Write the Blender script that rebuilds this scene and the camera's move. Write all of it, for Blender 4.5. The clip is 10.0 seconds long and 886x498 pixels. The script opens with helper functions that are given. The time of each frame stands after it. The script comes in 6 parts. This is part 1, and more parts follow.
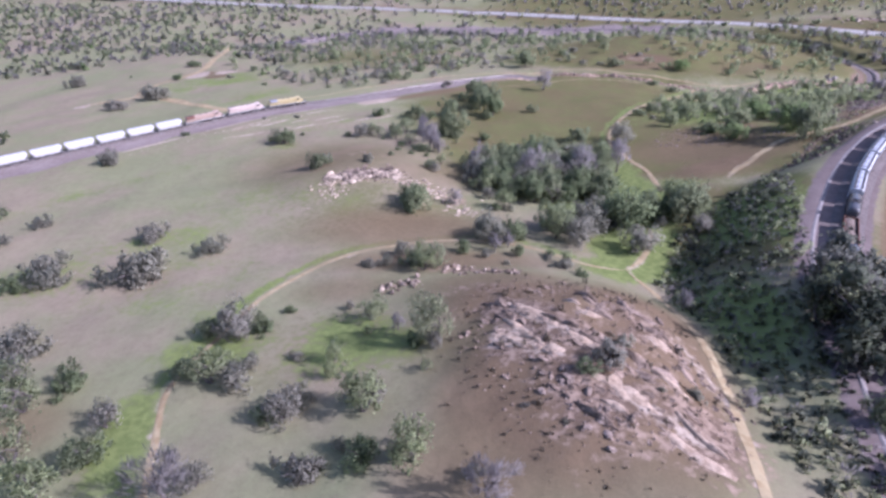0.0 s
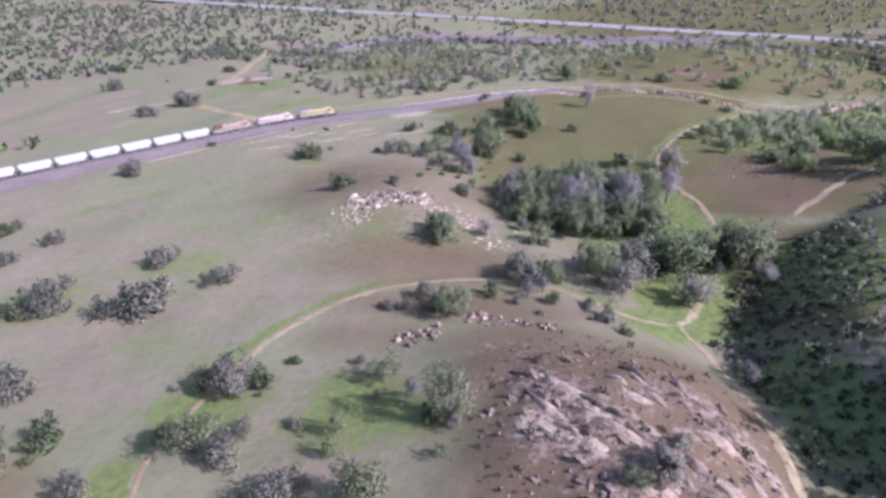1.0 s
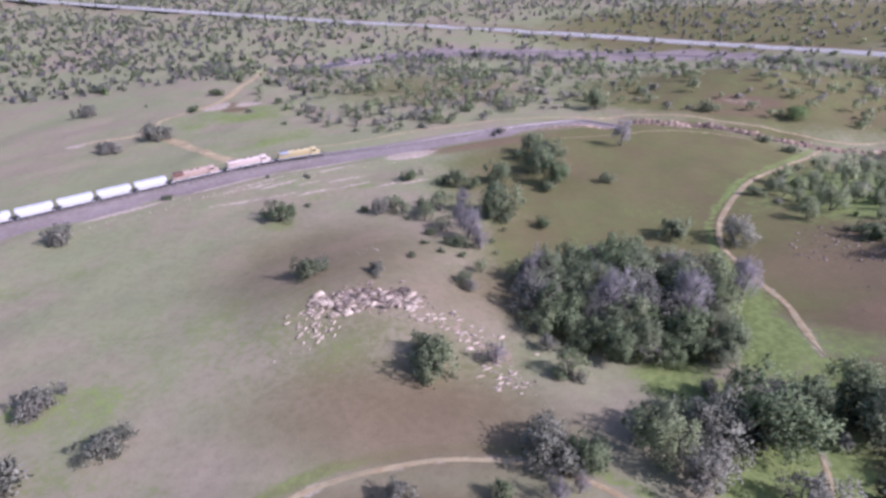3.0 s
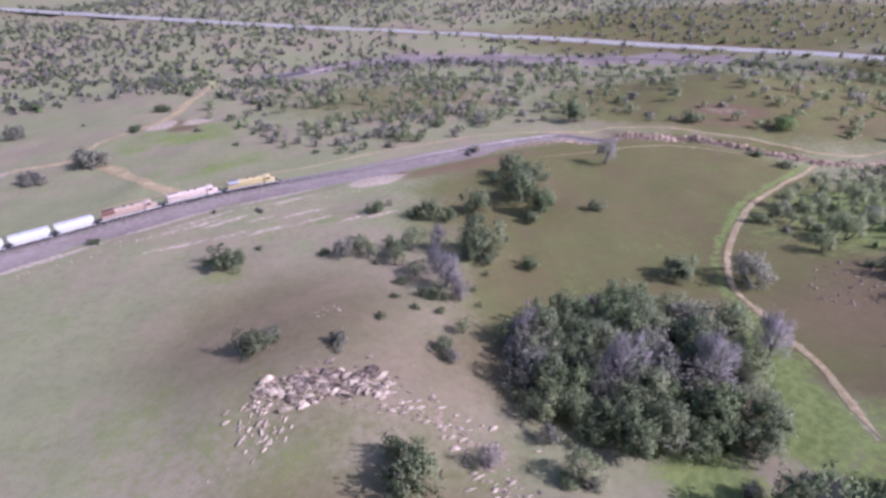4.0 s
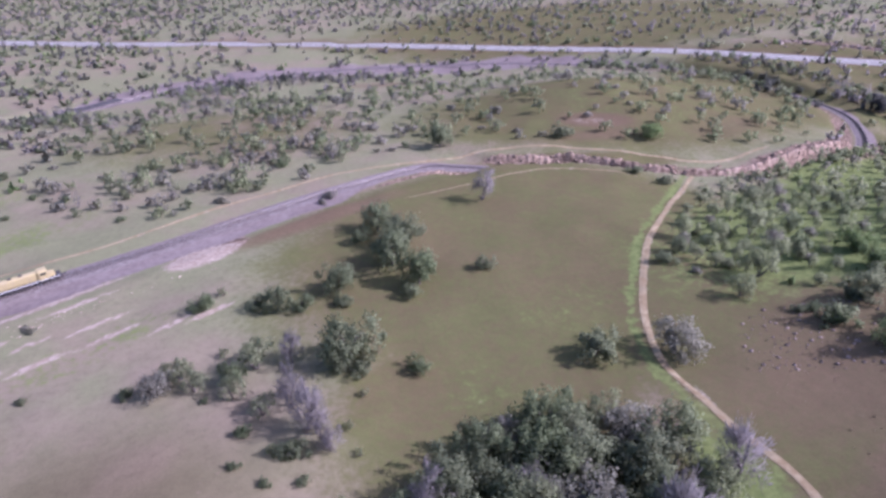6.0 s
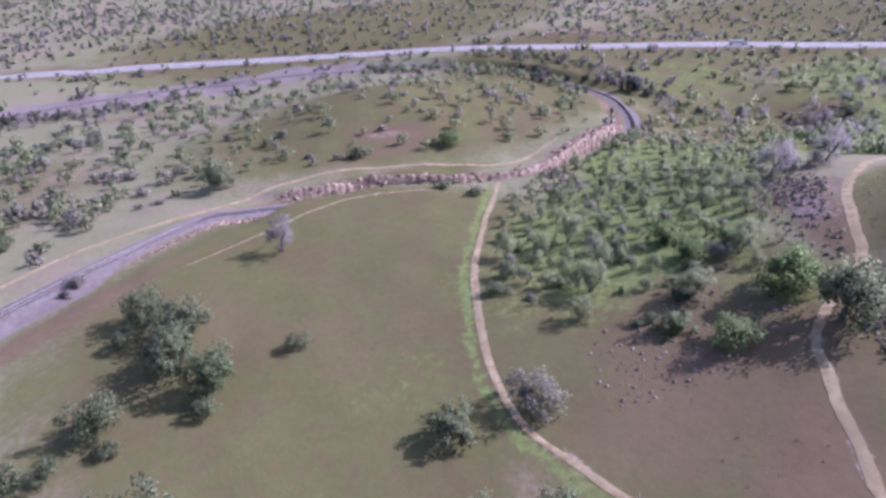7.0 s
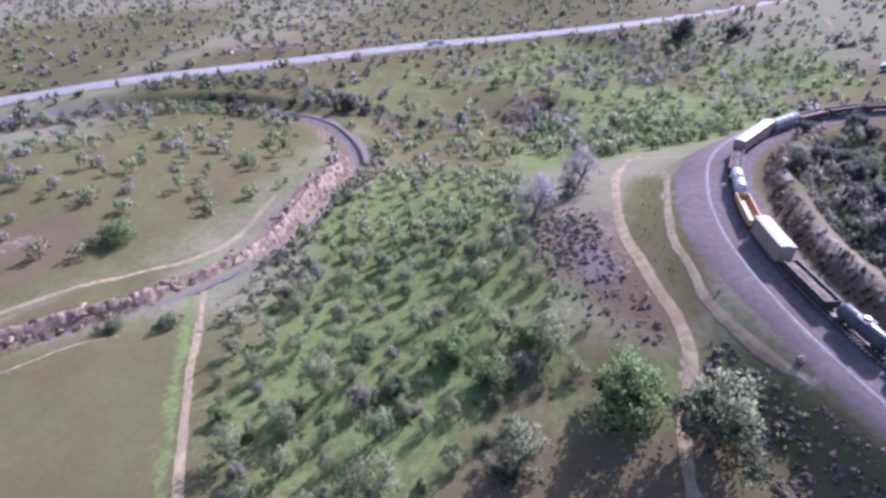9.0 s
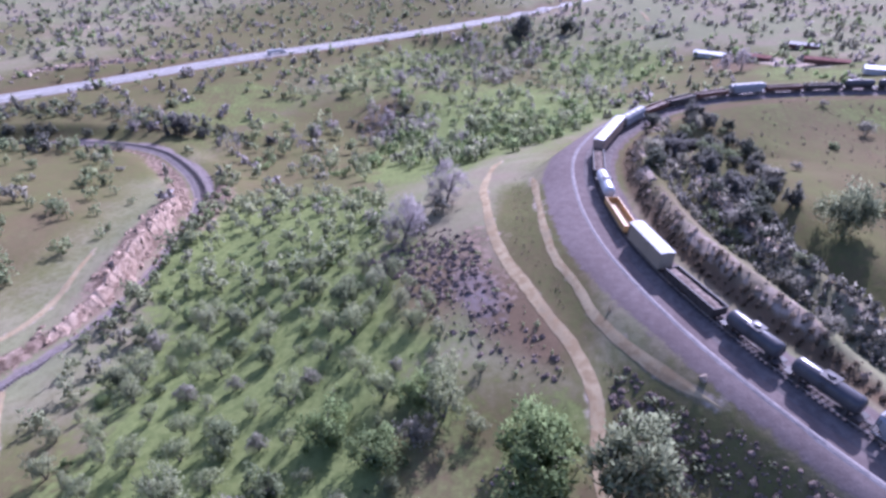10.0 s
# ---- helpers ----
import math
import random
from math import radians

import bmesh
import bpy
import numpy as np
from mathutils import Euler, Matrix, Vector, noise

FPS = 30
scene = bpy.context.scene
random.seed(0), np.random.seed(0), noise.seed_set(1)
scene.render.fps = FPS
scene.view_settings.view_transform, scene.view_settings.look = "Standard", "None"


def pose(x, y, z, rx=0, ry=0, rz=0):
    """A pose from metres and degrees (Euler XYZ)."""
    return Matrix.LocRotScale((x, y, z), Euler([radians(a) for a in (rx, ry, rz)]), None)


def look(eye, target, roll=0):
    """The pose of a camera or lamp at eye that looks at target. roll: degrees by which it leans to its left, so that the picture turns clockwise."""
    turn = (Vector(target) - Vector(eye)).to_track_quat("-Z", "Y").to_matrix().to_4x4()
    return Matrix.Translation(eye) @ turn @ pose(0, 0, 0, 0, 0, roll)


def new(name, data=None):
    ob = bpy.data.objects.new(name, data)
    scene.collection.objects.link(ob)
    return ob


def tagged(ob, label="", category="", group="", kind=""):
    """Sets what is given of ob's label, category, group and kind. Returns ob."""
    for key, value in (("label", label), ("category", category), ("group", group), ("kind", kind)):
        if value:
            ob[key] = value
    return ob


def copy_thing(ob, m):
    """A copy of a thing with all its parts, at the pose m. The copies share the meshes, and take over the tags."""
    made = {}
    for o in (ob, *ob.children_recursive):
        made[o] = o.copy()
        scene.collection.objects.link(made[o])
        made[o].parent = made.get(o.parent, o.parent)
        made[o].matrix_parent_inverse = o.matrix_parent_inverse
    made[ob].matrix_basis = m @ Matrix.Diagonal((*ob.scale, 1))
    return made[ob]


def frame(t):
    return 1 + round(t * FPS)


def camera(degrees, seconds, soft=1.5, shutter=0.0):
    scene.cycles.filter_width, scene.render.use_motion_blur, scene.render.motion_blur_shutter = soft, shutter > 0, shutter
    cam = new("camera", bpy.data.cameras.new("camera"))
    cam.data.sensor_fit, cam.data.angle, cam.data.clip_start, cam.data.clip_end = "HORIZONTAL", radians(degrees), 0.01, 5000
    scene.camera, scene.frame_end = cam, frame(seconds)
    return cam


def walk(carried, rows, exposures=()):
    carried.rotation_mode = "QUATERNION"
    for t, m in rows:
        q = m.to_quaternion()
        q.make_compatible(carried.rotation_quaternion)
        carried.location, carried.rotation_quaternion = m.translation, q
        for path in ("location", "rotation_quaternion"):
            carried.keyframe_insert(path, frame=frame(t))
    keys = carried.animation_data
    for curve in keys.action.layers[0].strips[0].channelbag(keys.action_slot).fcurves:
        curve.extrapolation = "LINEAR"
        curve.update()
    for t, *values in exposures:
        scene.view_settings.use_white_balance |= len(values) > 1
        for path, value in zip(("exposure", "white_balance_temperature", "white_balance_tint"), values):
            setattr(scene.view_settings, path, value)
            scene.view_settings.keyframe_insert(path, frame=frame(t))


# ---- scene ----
import itertools
cam = camera(77.3, 10.0, soft=2.9)
# seconds, eye in metres, yaw, pitch, roll
ROWS = [
    (0.0, 0.00, 0.00, 81.00, -1.40, -32.00, -0.01),
    (0.5, 0.73, 7.56, 81.08, 1.09, -31.79, -0.13),
    (1.0, 1.59, 17.96, 81.09, 2.71, -31.61, -0.21),
    (1.5, 2.90, 30.92, 80.87, 4.35, -31.47, -0.12),
    (2.0, 3.96, 45.30, 80.51, 4.65, -31.33, 0.03),
    (2.5, 4.32, 60.10, 80.32, 4.57, -31.22, 0.19),
    (4.0, 1.43, 103.63, 79.11, 0.95, -31.06, 0.20),
    (4.5, 0.20, 116.48, 78.78, -5.05, -30.98, 0.03),
    (5.0, 0.56, 128.13, 78.53, -9.91, -30.94, -0.11),
    (6.5, 13.92, 163.70, 77.40, -21.30, -30.85, -0.02),
    (7.0, 22.40, 178.21, 76.90, -35.40, -30.74, 0.15),
    (7.5, 33.28, 191.84, 76.33, -48.26, -30.63, 0.19),
    (8.0, 46.22, 203.24, 75.81, -58.53, -30.63, 0.20),
    (8.5, 60.53, 211.50, 75.36, -60.42, -30.66, 0.13),
    (9.0, 75.87, 217.95, 74.99, -64.13, -30.63, 0.13),
    (9.5, 89.93, 222.57, 74.78, -70.75, -30.54, 0.12),
    (10.0, 93.53, 222.93, 73.73, -79.12, -30.45, 0.03),
]
walk(cam, [(t, pose(x, y, z, 90 + pitch, roll, yaw)) for t, x, y, z, yaw, pitch, roll in ROWS],
     exposures=[(0.0, 0.80, 5190, 34), (4.5, 0.64, 5240, 38), (7.0, 0.73, 5110, 44), (8.5, 0.86, 5050, 39), (10.0, 0.87, 4940, 42)])

# ---- world, sun ----
SUN_AZ, SUN_EL = -18.0, 38.0
world = bpy.data.worlds.new("sky")
scene.world = world
world.use_nodes = True
wn = world.node_tree.nodes
sky = wn.new("ShaderNodeTexSky")
sky.sky_type = "NISHITA"
sky.sun_disc = False
sky.sun_elevation = radians(SUN_EL)
sky.sun_rotation = radians(90 - SUN_AZ)
sky.air_density, sky.dust_density = 1.3, 2.5
wn["Background"].inputs[1].default_value = 0.124
world.node_tree.links.new(sky.outputs[0], wn["Background"].inputs[0])
sun_data = bpy.data.lights.new("sun", "SUN")
sun_data.energy, sun_data.angle, sun_data.color = 5.0, radians(0.6), (1.0, 0.95, 0.88)
sun = new("sun", sun_data)
ca, sa, ce, se = math.cos(radians(SUN_AZ)), math.sin(radians(SUN_AZ)), math.cos(radians(SUN_EL)), math.sin(radians(SUN_EL))
sun.matrix_world = look((400 * ca * ce, 400 * sa * ce, 400 * se), (0, 0, 0))


# ---- materials ----
def material(name, rough=0.9, metal=0.0):
    m = bpy.data.materials.new(name)
    m.use_nodes = True
    b = m.node_tree.nodes["Principled BSDF"]
    b.inputs["Roughness"].default_value, b.inputs["Metallic"].default_value = rough, metal
    b.inputs["Specular IOR Level"].default_value = 0.25
    return m, m.node_tree.nodes, m.node_tree.links, b


def noise_tex(n, l, scale, detail=4.0, coords=None, rough=0.55):
    t = n.new("ShaderNodeTexNoise")
    t.inputs["Scale"].default_value, t.inputs["Detail"].default_value, t.inputs["Roughness"].default_value = scale, detail, rough
    if coords is not None:
        l.new(coords, t.inputs["Vector"])
    return t.outputs["Fac"]


def ramp(n, l, fac, lo, hi):
    r = n.new("ShaderNodeMapRange")
    r.interpolation_type = "SMOOTHSTEP"
    l.new(fac, r.inputs["Value"])
    r.inputs["From Min"].default_value, r.inputs["From Max"].default_value = lo, hi
    return r.outputs["Result"]


def mix(n, l, fac, a, b):
    x = n.new("ShaderNodeMix")
    x.data_type = "RGBA"
    for value, slot in ((fac, x.inputs["Factor"]), (a, x.inputs[6]), (b, x.inputs[7])):
        if isinstance(value, (int, float)):
            slot.default_value = value
        elif isinstance(value, tuple):
            slot.default_value = (*value, 1)
        else:
            l.new(value, slot)
    return x.outputs[2]


def maths(n, l, op, a, b):
    x = n.new("ShaderNodeMath")
    x.operation = op
    for value, slot in ((a, x.inputs[0]), (b, x.inputs[1])):
        if isinstance(value, (int, float)):
            slot.default_value = value
        else:
            l.new(value, slot)
    return x.outputs[0]


def bump(n, l, b, height, strength, distance):
    x = n.new("ShaderNodeBump")
    x.inputs["Strength"].default_value, x.inputs["Distance"].default_value = strength, distance
    l.new(height, x.inputs["Height"])
    l.new(x.outputs[0], b.inputs["Normal"])


def mottled(name, dark, light, scale, rough=0.9, metal=0.0, relief=0.3, reach=0.05, vary=0.0, local=True):
    """Two scales of mottling between two colours, with fine relief."""
    m, n, l, b = material(name, rough, metal)
    if not metal:
        b.inputs["Specular IOR Level"].default_value = 0.06
    c = n.new("ShaderNodeTexCoord").outputs["Object"] if local else n.new("ShaderNodeNewGeometry").outputs["Position"]
    big, fine = noise_tex(n, l, scale, 4, c), noise_tex(n, l, scale * 7, 3, c)
    f = ramp(n, l, maths(n, l, "ADD", maths(n, l, "MULTIPLY", big, 0.65), maths(n, l, "MULTIPLY", fine, 0.35)), 0.35, 0.65)
    col = mix(n, l, f, dark, light)
    if vary:
        info = n.new("ShaderNodeObjectInfo").outputs["Random"]
        h = n.new("ShaderNodeHueSaturation")
        l.new(col, h.inputs["Color"])
        l.new(ramp_linear(n, l, info, 1 - vary, 1 + vary), h.inputs["Value"])
        col = h.outputs[0]
    l.new(col, b.inputs["Base Color"])
    if relief:
        bump(n, l, b, fine, relief, reach)
    return m


def ramp_linear(n, l, fac, lo, hi):
    r = n.new("ShaderNodeMapRange")
    l.new(fac, r.inputs["Value"])
    r.inputs["To Min"].default_value, r.inputs["To Max"].default_value = lo, hi
    return r.outputs["Result"]


def painted(name, colour, dirt=(0.16, 0.13, 0.1), rough=0.5, metal=0.0, amount=0.45):
    """Weathered paint: grime in soft patches and fine streaks."""
    m, n, l, b = material(name, rough, metal)
    c = n.new("ShaderNodeTexCoord").outputs["Object"]
    big, fine = noise_tex(n, l, 0.6, 4, c), noise_tex(n, l, 5.0, 4, c)
    f = maths(n, l, "MULTIPLY", ramp(n, l, maths(n, l, "ADD", maths(n, l, "MULTIPLY", big, 0.6), maths(n, l, "MULTIPLY", fine, 0.4)), 0.42, 0.75), amount)
    l.new(mix(n, l, f, colour, dirt), b.inputs["Base Color"])
    return m


def leaf_material(name, dark, light, warm, scale=0.7, value=0.25):
    """Foliage: each tree its own tone, clumps in two tones, light through the leaves."""
    m, n, l, b = material(name, 0.8)
    b.inputs["Specular IOR Level"].default_value = 0.06
    geo = n.new("ShaderNodeNewGeometry")
    info = n.new("ShaderNodeObjectInfo").outputs["Random"]
    island = geo.outputs["Random Per Island"]
    patch = noise_tex(n, l, scale, 2, geo.outputs["Position"])
    col = mix(n, l, ramp(n, l, patch, 0.35, 0.65), dark, light)
    col = mix(n, l, maths(n, l, "MULTIPLY", info, 0.75), col, warm)
    h = n.new("ShaderNodeHueSaturation")
    l.new(col, h.inputs["Color"])
    l.new(ramp_linear(n, l, island, 1 - value, 1 + value), h.inputs["Value"])
    l.new(h.outputs[0], b.inputs["Base Color"])
    tr = n.new("ShaderNodeBsdfTranslucent")
    l.new(h.outputs[0], tr.inputs[0])
    mx = n.new("ShaderNodeMixShader")
    mx.inputs[0].default_value = 0.6
    l.new(b.outputs[0], mx.inputs[1])
    l.new(tr.outputs[0], mx.inputs[2])
    l.new(mx.outputs[0], n["Material Output"].inputs[0])
    return m


def track_material():
    """Packed dirt with grass creeping in and paler wheel marks."""
    m, n, l, b = material("packed dirt", 1.0)
    b.inputs["Specular IOR Level"].default_value = 0.03
    pos = n.new("ShaderNodeNewGeometry").outputs["Position"]
    wide, mid, fine = noise_tex(n, l, 0.09, 3, pos), noise_tex(n, l, 0.45, 4, pos), noise_tex(n, l, 2.6, 3, pos)
    col = mix(n, l, ramp(n, l, mid, 0.35, 0.65), (0.226, 0.166, 0.092), (0.325, 0.264, 0.156))
    both = maths(n, l, "ADD", maths(n, l, "MULTIPLY", wide, 0.55), maths(n, l, "MULTIPLY", mid, 0.45))
    col = mix(n, l, maths(n, l, "MULTIPLY", ramp(n, l, both, 0.47, 0.66), 0.75), col, (0.166, 0.130, 0.078))
    h = n.new("ShaderNodeHueSaturation")
    l.new(col, h.inputs["Color"])
    l.new(ramp_linear(n, l, fine, 0.85, 1.15), h.inputs["Value"])
    l.new(h.outputs[0], b.inputs["Base Color"])
    bump(n, l, b, fine, 0.4, 0.1)
    return m


def ground_material():
    """Short spring grass, bare soil, gravel and rock, by the ground's own masks."""
    m, n, l, b = material("ground", 1.0)
    b.inputs["Specular IOR Level"].default_value = 0.03
    pos = n.new("ShaderNodeNewGeometry").outputs["Position"]

    def mask(name):
        a = n.new("ShaderNodeAttribute")
        a.attribute_name = name
        return a.outputs["Fac"]
    wide, mid, fine, grit = noise_tex(n, l, 0.012, 3, pos), noise_tex(n, l, 0.06, 4, pos), noise_tex(n, l, 0.6, 4, pos), noise_tex(n, l, 3.0, 3, pos)
    both = maths(n, l, "ADD", maths(n, l, "MULTIPLY", wide, 0.6), maths(n, l, "MULTIPLY", mid, 0.4))
    col = mix(n, l, ramp(n, l, both, 0.36, 0.58), (0.198, 0.160, 0.109), (0.168, 0.167, 0.090))
    col = mix(n, l, maths(n, l, "MULTIPLY", ramp(n, l, fine, 0.45, 0.75), 0.35), col, (0.120, 0.106, 0.066))

    def layer(base, name, colour, wobble, soft, lo=0.3, hi=0.7):
        f = maths(n, l, "ADD", mask(name), maths(n, l, "MULTIPLY", maths(n, l, "SUBTRACT", wobble, 0.5), soft))
        return mix(n, l, ramp(n, l, f, lo, hi), base, colour)
    rough_mix = maths(n, l, "ADD", maths(n, l, "MULTIPLY", mid, 0.5), maths(n, l, "MULTIPLY", fine, 0.5))
    olive = mix(n, l, ramp(n, l, rough_mix, 0.35, 0.65), (0.108, 0.087, 0.043), (0.102, 0.102, 0.039))
    col = layer(col, "olive", olive, rough_mix, 0.8)
    lush = mix(n, l, ramp(n, l, fine, 0.35, 0.65), (0.104, 0.126, 0.041), (0.148, 0.170, 0.058))
    col = layer(col, "lush", lush, rough_mix, 1.6)
    red = mix(n, l, ramp(n, l, rough_mix, 0.3, 0.7), (0.136, 0.094, 0.057), (0.112, 0.082, 0.048))
    col = layer(col, "red", red, both, 0.5, 0.12, 0.9)
    rock = mix(n, l, ramp(n, l, fine, 0.40, 0.66), (0.098, 0.068, 0.048), (0.235, 0.172, 0.124))
    col = layer(col, "rocky", rock, rough_mix, 2.2)
    gravel = mix(n, l, ramp(n, l, rough_mix, 0.35, 0.65), (0.150, 0.118, 0.106), (0.205, 0.168, 0.150))
    col = layer(col, "gravel", gravel, fine, 0.9)
    cinder = mix(n, l, ramp(n, l, rough_mix, 0.35, 0.65), (0.124, 0.096, 0.087), (0.163, 0.130, 0.118))
    col = layer(col, "cinder", cinder, fine, 0.9)
    dirt = mix(n, l, ramp(n, l, fine, 0.35, 0.65), (0.247, 0.191, 0.139), (0.323, 0.262, 0.203))
    col = layer(col, "dirt", dirt, rough_mix, 1.5)
    h = n.new("ShaderNodeHueSaturation")
    l.new(col, h.inputs["Color"])
    tuft = noise_tex(n, l, 0.28, 5, pos, 0.7)
    l.new(maths(n, l, "MULTIPLY", ramp_linear(n, l, grit, 0.8, 1.2), ramp_linear(n, l, ramp(n, l, tuft, 0.34, 0.66), 0.955, 1.045)), h.inputs["Value"])
    l.new(h.outputs[0], b.inputs["Base Color"])
    bump(n, l, b, maths(n, l, "ADD", fine, maths(n, l, "MULTIPLY", grit, 0.4)), 0.35, 0.3)
    return m


GROUND = ground_material()
DIRT = track_material()
ASPHALT = mottled("worn pale asphalt", (0.195, 0.180, 0.156), (0.262, 0.244, 0.214), 0.2, 0.8, local=False)
BALLAST = mottled("track ballast", (0.098, 0.080, 0.074), (0.160, 0.135, 0.124), 0.8, local=False, relief=0.6, reach=0.15)
BALLAST_BROWN = mottled("brownish ballast", (0.122, 0.098, 0.086), (0.185, 0.158, 0.144), 0.8, local=False, relief=0.6, reach=0.15)
SHOULDER = mottled("pale gravel", (0.180, 0.158, 0.148), (0.260, 0.230, 0.215), 0.8, local=False, relief=0.6, reach=0.15)
RAIL = mottled("rail steel", (0.150, 0.112, 0.090), (0.270, 0.247, 0.232), 1.0, 0.4, 0.6, local=False)
TIE = mottled("tarred tie", (0.045, 0.038, 0.034), (0.098, 0.083, 0.075), 1.5)
ROCK_SOIL = mottled("soil-stained granite", (0.130, 0.093, 0.068), (0.285, 0.215, 0.162), 0.6, vary=0.3, relief=0.9, reach=0.3)
ROCK_CREAM = mottled("cream granite", (0.25, 0.180, 0.124), (0.46, 0.355, 0.258), 0.8, relief=0.9, reach=0.3)
ROCK_PALE = mottled("pale granite", (0.175, 0.132, 0.096), (0.440, 0.360, 0.278), 0.6, vary=0.3, relief=0.9, reach=0.3)
ROCK_RED = mottled("rusty cut rock", (0.148, 0.099, 0.068), (0.375, 0.282, 0.204), 0.45, vary=0.3, relief=0.9, reach=0.3)
# dark boulder stone; its colour also stands for shade in clefts and hollow
ROCK_DARK = mottled("dark stone for lichen and cleft shade", (0.088, 0.066, 0.052), (0.225, 0.176, 0.142), 0.7, vary=0.4, relief=0.7, reach=0.2)
BARK = mottled("grey bark", (0.068, 0.056, 0.049), (0.150, 0.131, 0.120), 1.5)
LEAF_GREEN = leaf_material("oak leaves", (0.193, 0.233, 0.117), (0.266, 0.316, 0.163), (0.284, 0.300, 0.184), value=0.1)
LEAF_GREY = leaf_material("grey leaves and twigs", (0.302, 0.297, 0.214), (0.385, 0.375, 0.281), (0.364, 0.333, 0.281), value=0.1)
LEAF_BARE = leaf_material("bare twigs", (0.305, 0.276, 0.256), (0.380, 0.346, 0.324), (0.342, 0.304, 0.298), value=0.1)
LEAF_LIME = leaf_material("young leaves", (0.194, 0.262, 0.101), (0.261, 0.334, 0.139), (0.250, 0.304, 0.139), value=0.1)
LEAF_PALE = leaf_material("pale oak leaves", (0.286, 0.325, 0.160), (0.378, 0.415, 0.224), (0.353, 0.364, 0.230), value=0.1)
LEAF_SCRUB = leaf_material("dry scrub", (0.185, 0.150, 0.100), (0.29, 0.24, 0.175), (0.26, 0.225, 0.17), value=0.1)
# dark foliage; shade of gully and inner slopes is put into the tone
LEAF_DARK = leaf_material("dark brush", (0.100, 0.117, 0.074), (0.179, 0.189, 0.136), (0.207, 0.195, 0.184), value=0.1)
BLACK = painted("black enamel", (0.060, 0.058, 0.062), (0.11, 0.10, 0.095), 0.26)
STEEL_DARK = painted("grimy steel", (0.045, 0.04, 0.038), (0.09, 0.07, 0.055), 0.6)
WHITE = painted("white paint", (0.42, 0.41, 0.395), (0.306, 0.272, 0.246), 0.5, amount=0.5)
# boxcar cream, darkened so the colour holds the shade of its sides
CREAM = painted("shade-darkened cream paint", (0.28, 0.235, 0.17), (0.17, 0.135, 0.10), 0.5)
SILVER = painted("silver grey paint", (0.408, 0.408, 0.425), (0.212, 0.196, 0.187), 0.4, 0.2)
YELLOW = painted("faded yellow paint", (0.36, 0.295, 0.14), (0.27, 0.22, 0.16), 0.55, amount=0.7)
ORANGE = painted("faded orange paint", (0.47, 0.29, 0.115), (0.255, 0.153, 0.085), 0.5)
TAN = painted("faded tan paint", (0.30, 0.22, 0.17), (0.20, 0.14, 0.115), 0.55, amount=0.7)
PINKISH = painted("faded pinkish shade-darkened cream paint", (0.42, 0.34, 0.29), (0.26, 0.18, 0.15), 0.55, amount=0.7)
BROWN = painted("boxcar brown", (0.119, 0.055, 0.038), (0.085, 0.060, 0.043), 0.6)
GREY = painted("locomotive grey", (0.255, 0.255, 0.264), (0.136, 0.119, 0.111), 0.5)
GLASS, gn, gl, gb = material("dark window glass", 0.08)
gb.inputs["Base Color"].default_value = (0.02, 0.025, 0.03, 1)
ROOF_RED = mottled("rusty metal roof", (0.187, 0.076, 0.060), (0.289, 0.145, 0.111), 0.6)
MARK = painted("road paint", (0.70, 0.69, 0.66), (0.4, 0.4, 0.4), 0.7)

# ---- the lie of the land ----
BASE = (-30.66, 0.033, -0.012)
# x, y, height, spread of each rise or hollow
HILLS = [
    (-297, -99, 35.0, 260), (495, 675, 5.6, 82), (224, 206, 16.4, 57), (185, 470, 13.6, 53), (250, -42, 38.7, 202), (685, 312, 7.7, 33),
    (40, -70, 17.4, 107), (-38, 387, 12.3, 175), (-24, 195, 8.2, 22), (374, 345, -17.0, 66), (632, 339, -10.1, 22), (129, 681, -15.8, 103),
    (566, 204, -23.9, 117), (64, 108, -9.9, 22), (-127, 667, -9.7, 90), (186, 330, -6.5, 33), (32, 86, 9.3, 22), (43, 185, -5.9, 50),
    (690, 487, -14.3, 130), (417, 327, -7.6, 23), (64, 64, -9.0, 15), (607, 360, 2.9, 22), (-211, 511, 4.9, 43),
]


def lattice(x, y, size, seed):
    """Smooth value noise from -1 to 1, cells of that size."""
    u, v = np.asarray(x, float) / size, np.asarray(y, float) / size
    i, j = np.floor(u).astype(np.int64), np.floor(v).astype(np.int64)
    f, g = u - i, v - j
    f, g = f * f * (3 - 2 * f), g * g * (3 - 2 * g)

    def at(a, b):
        h = (a * 374761393 + b * 668265263 + seed * 974634777) & 0xFFFFFFFF
        h = ((h ^ (h >> 13)) * 1274126177) & 0xFFFFFFFF
        return ((h ^ (h >> 16)) & 0xFFFF) / 32767.5 - 1
    return (at(i, j) * (1 - f) + at(i + 1, j) * f) * (1 - g) + (at(i, j + 1) * (1 - f) + at(i + 1, j + 1) * f) * g


def smooth(e0, e1, v):
    w = np.clip((np.asarray(v, float) - e0) / (e1 - e0), 0, 1)
    return w * w * (3 - 2 * w)


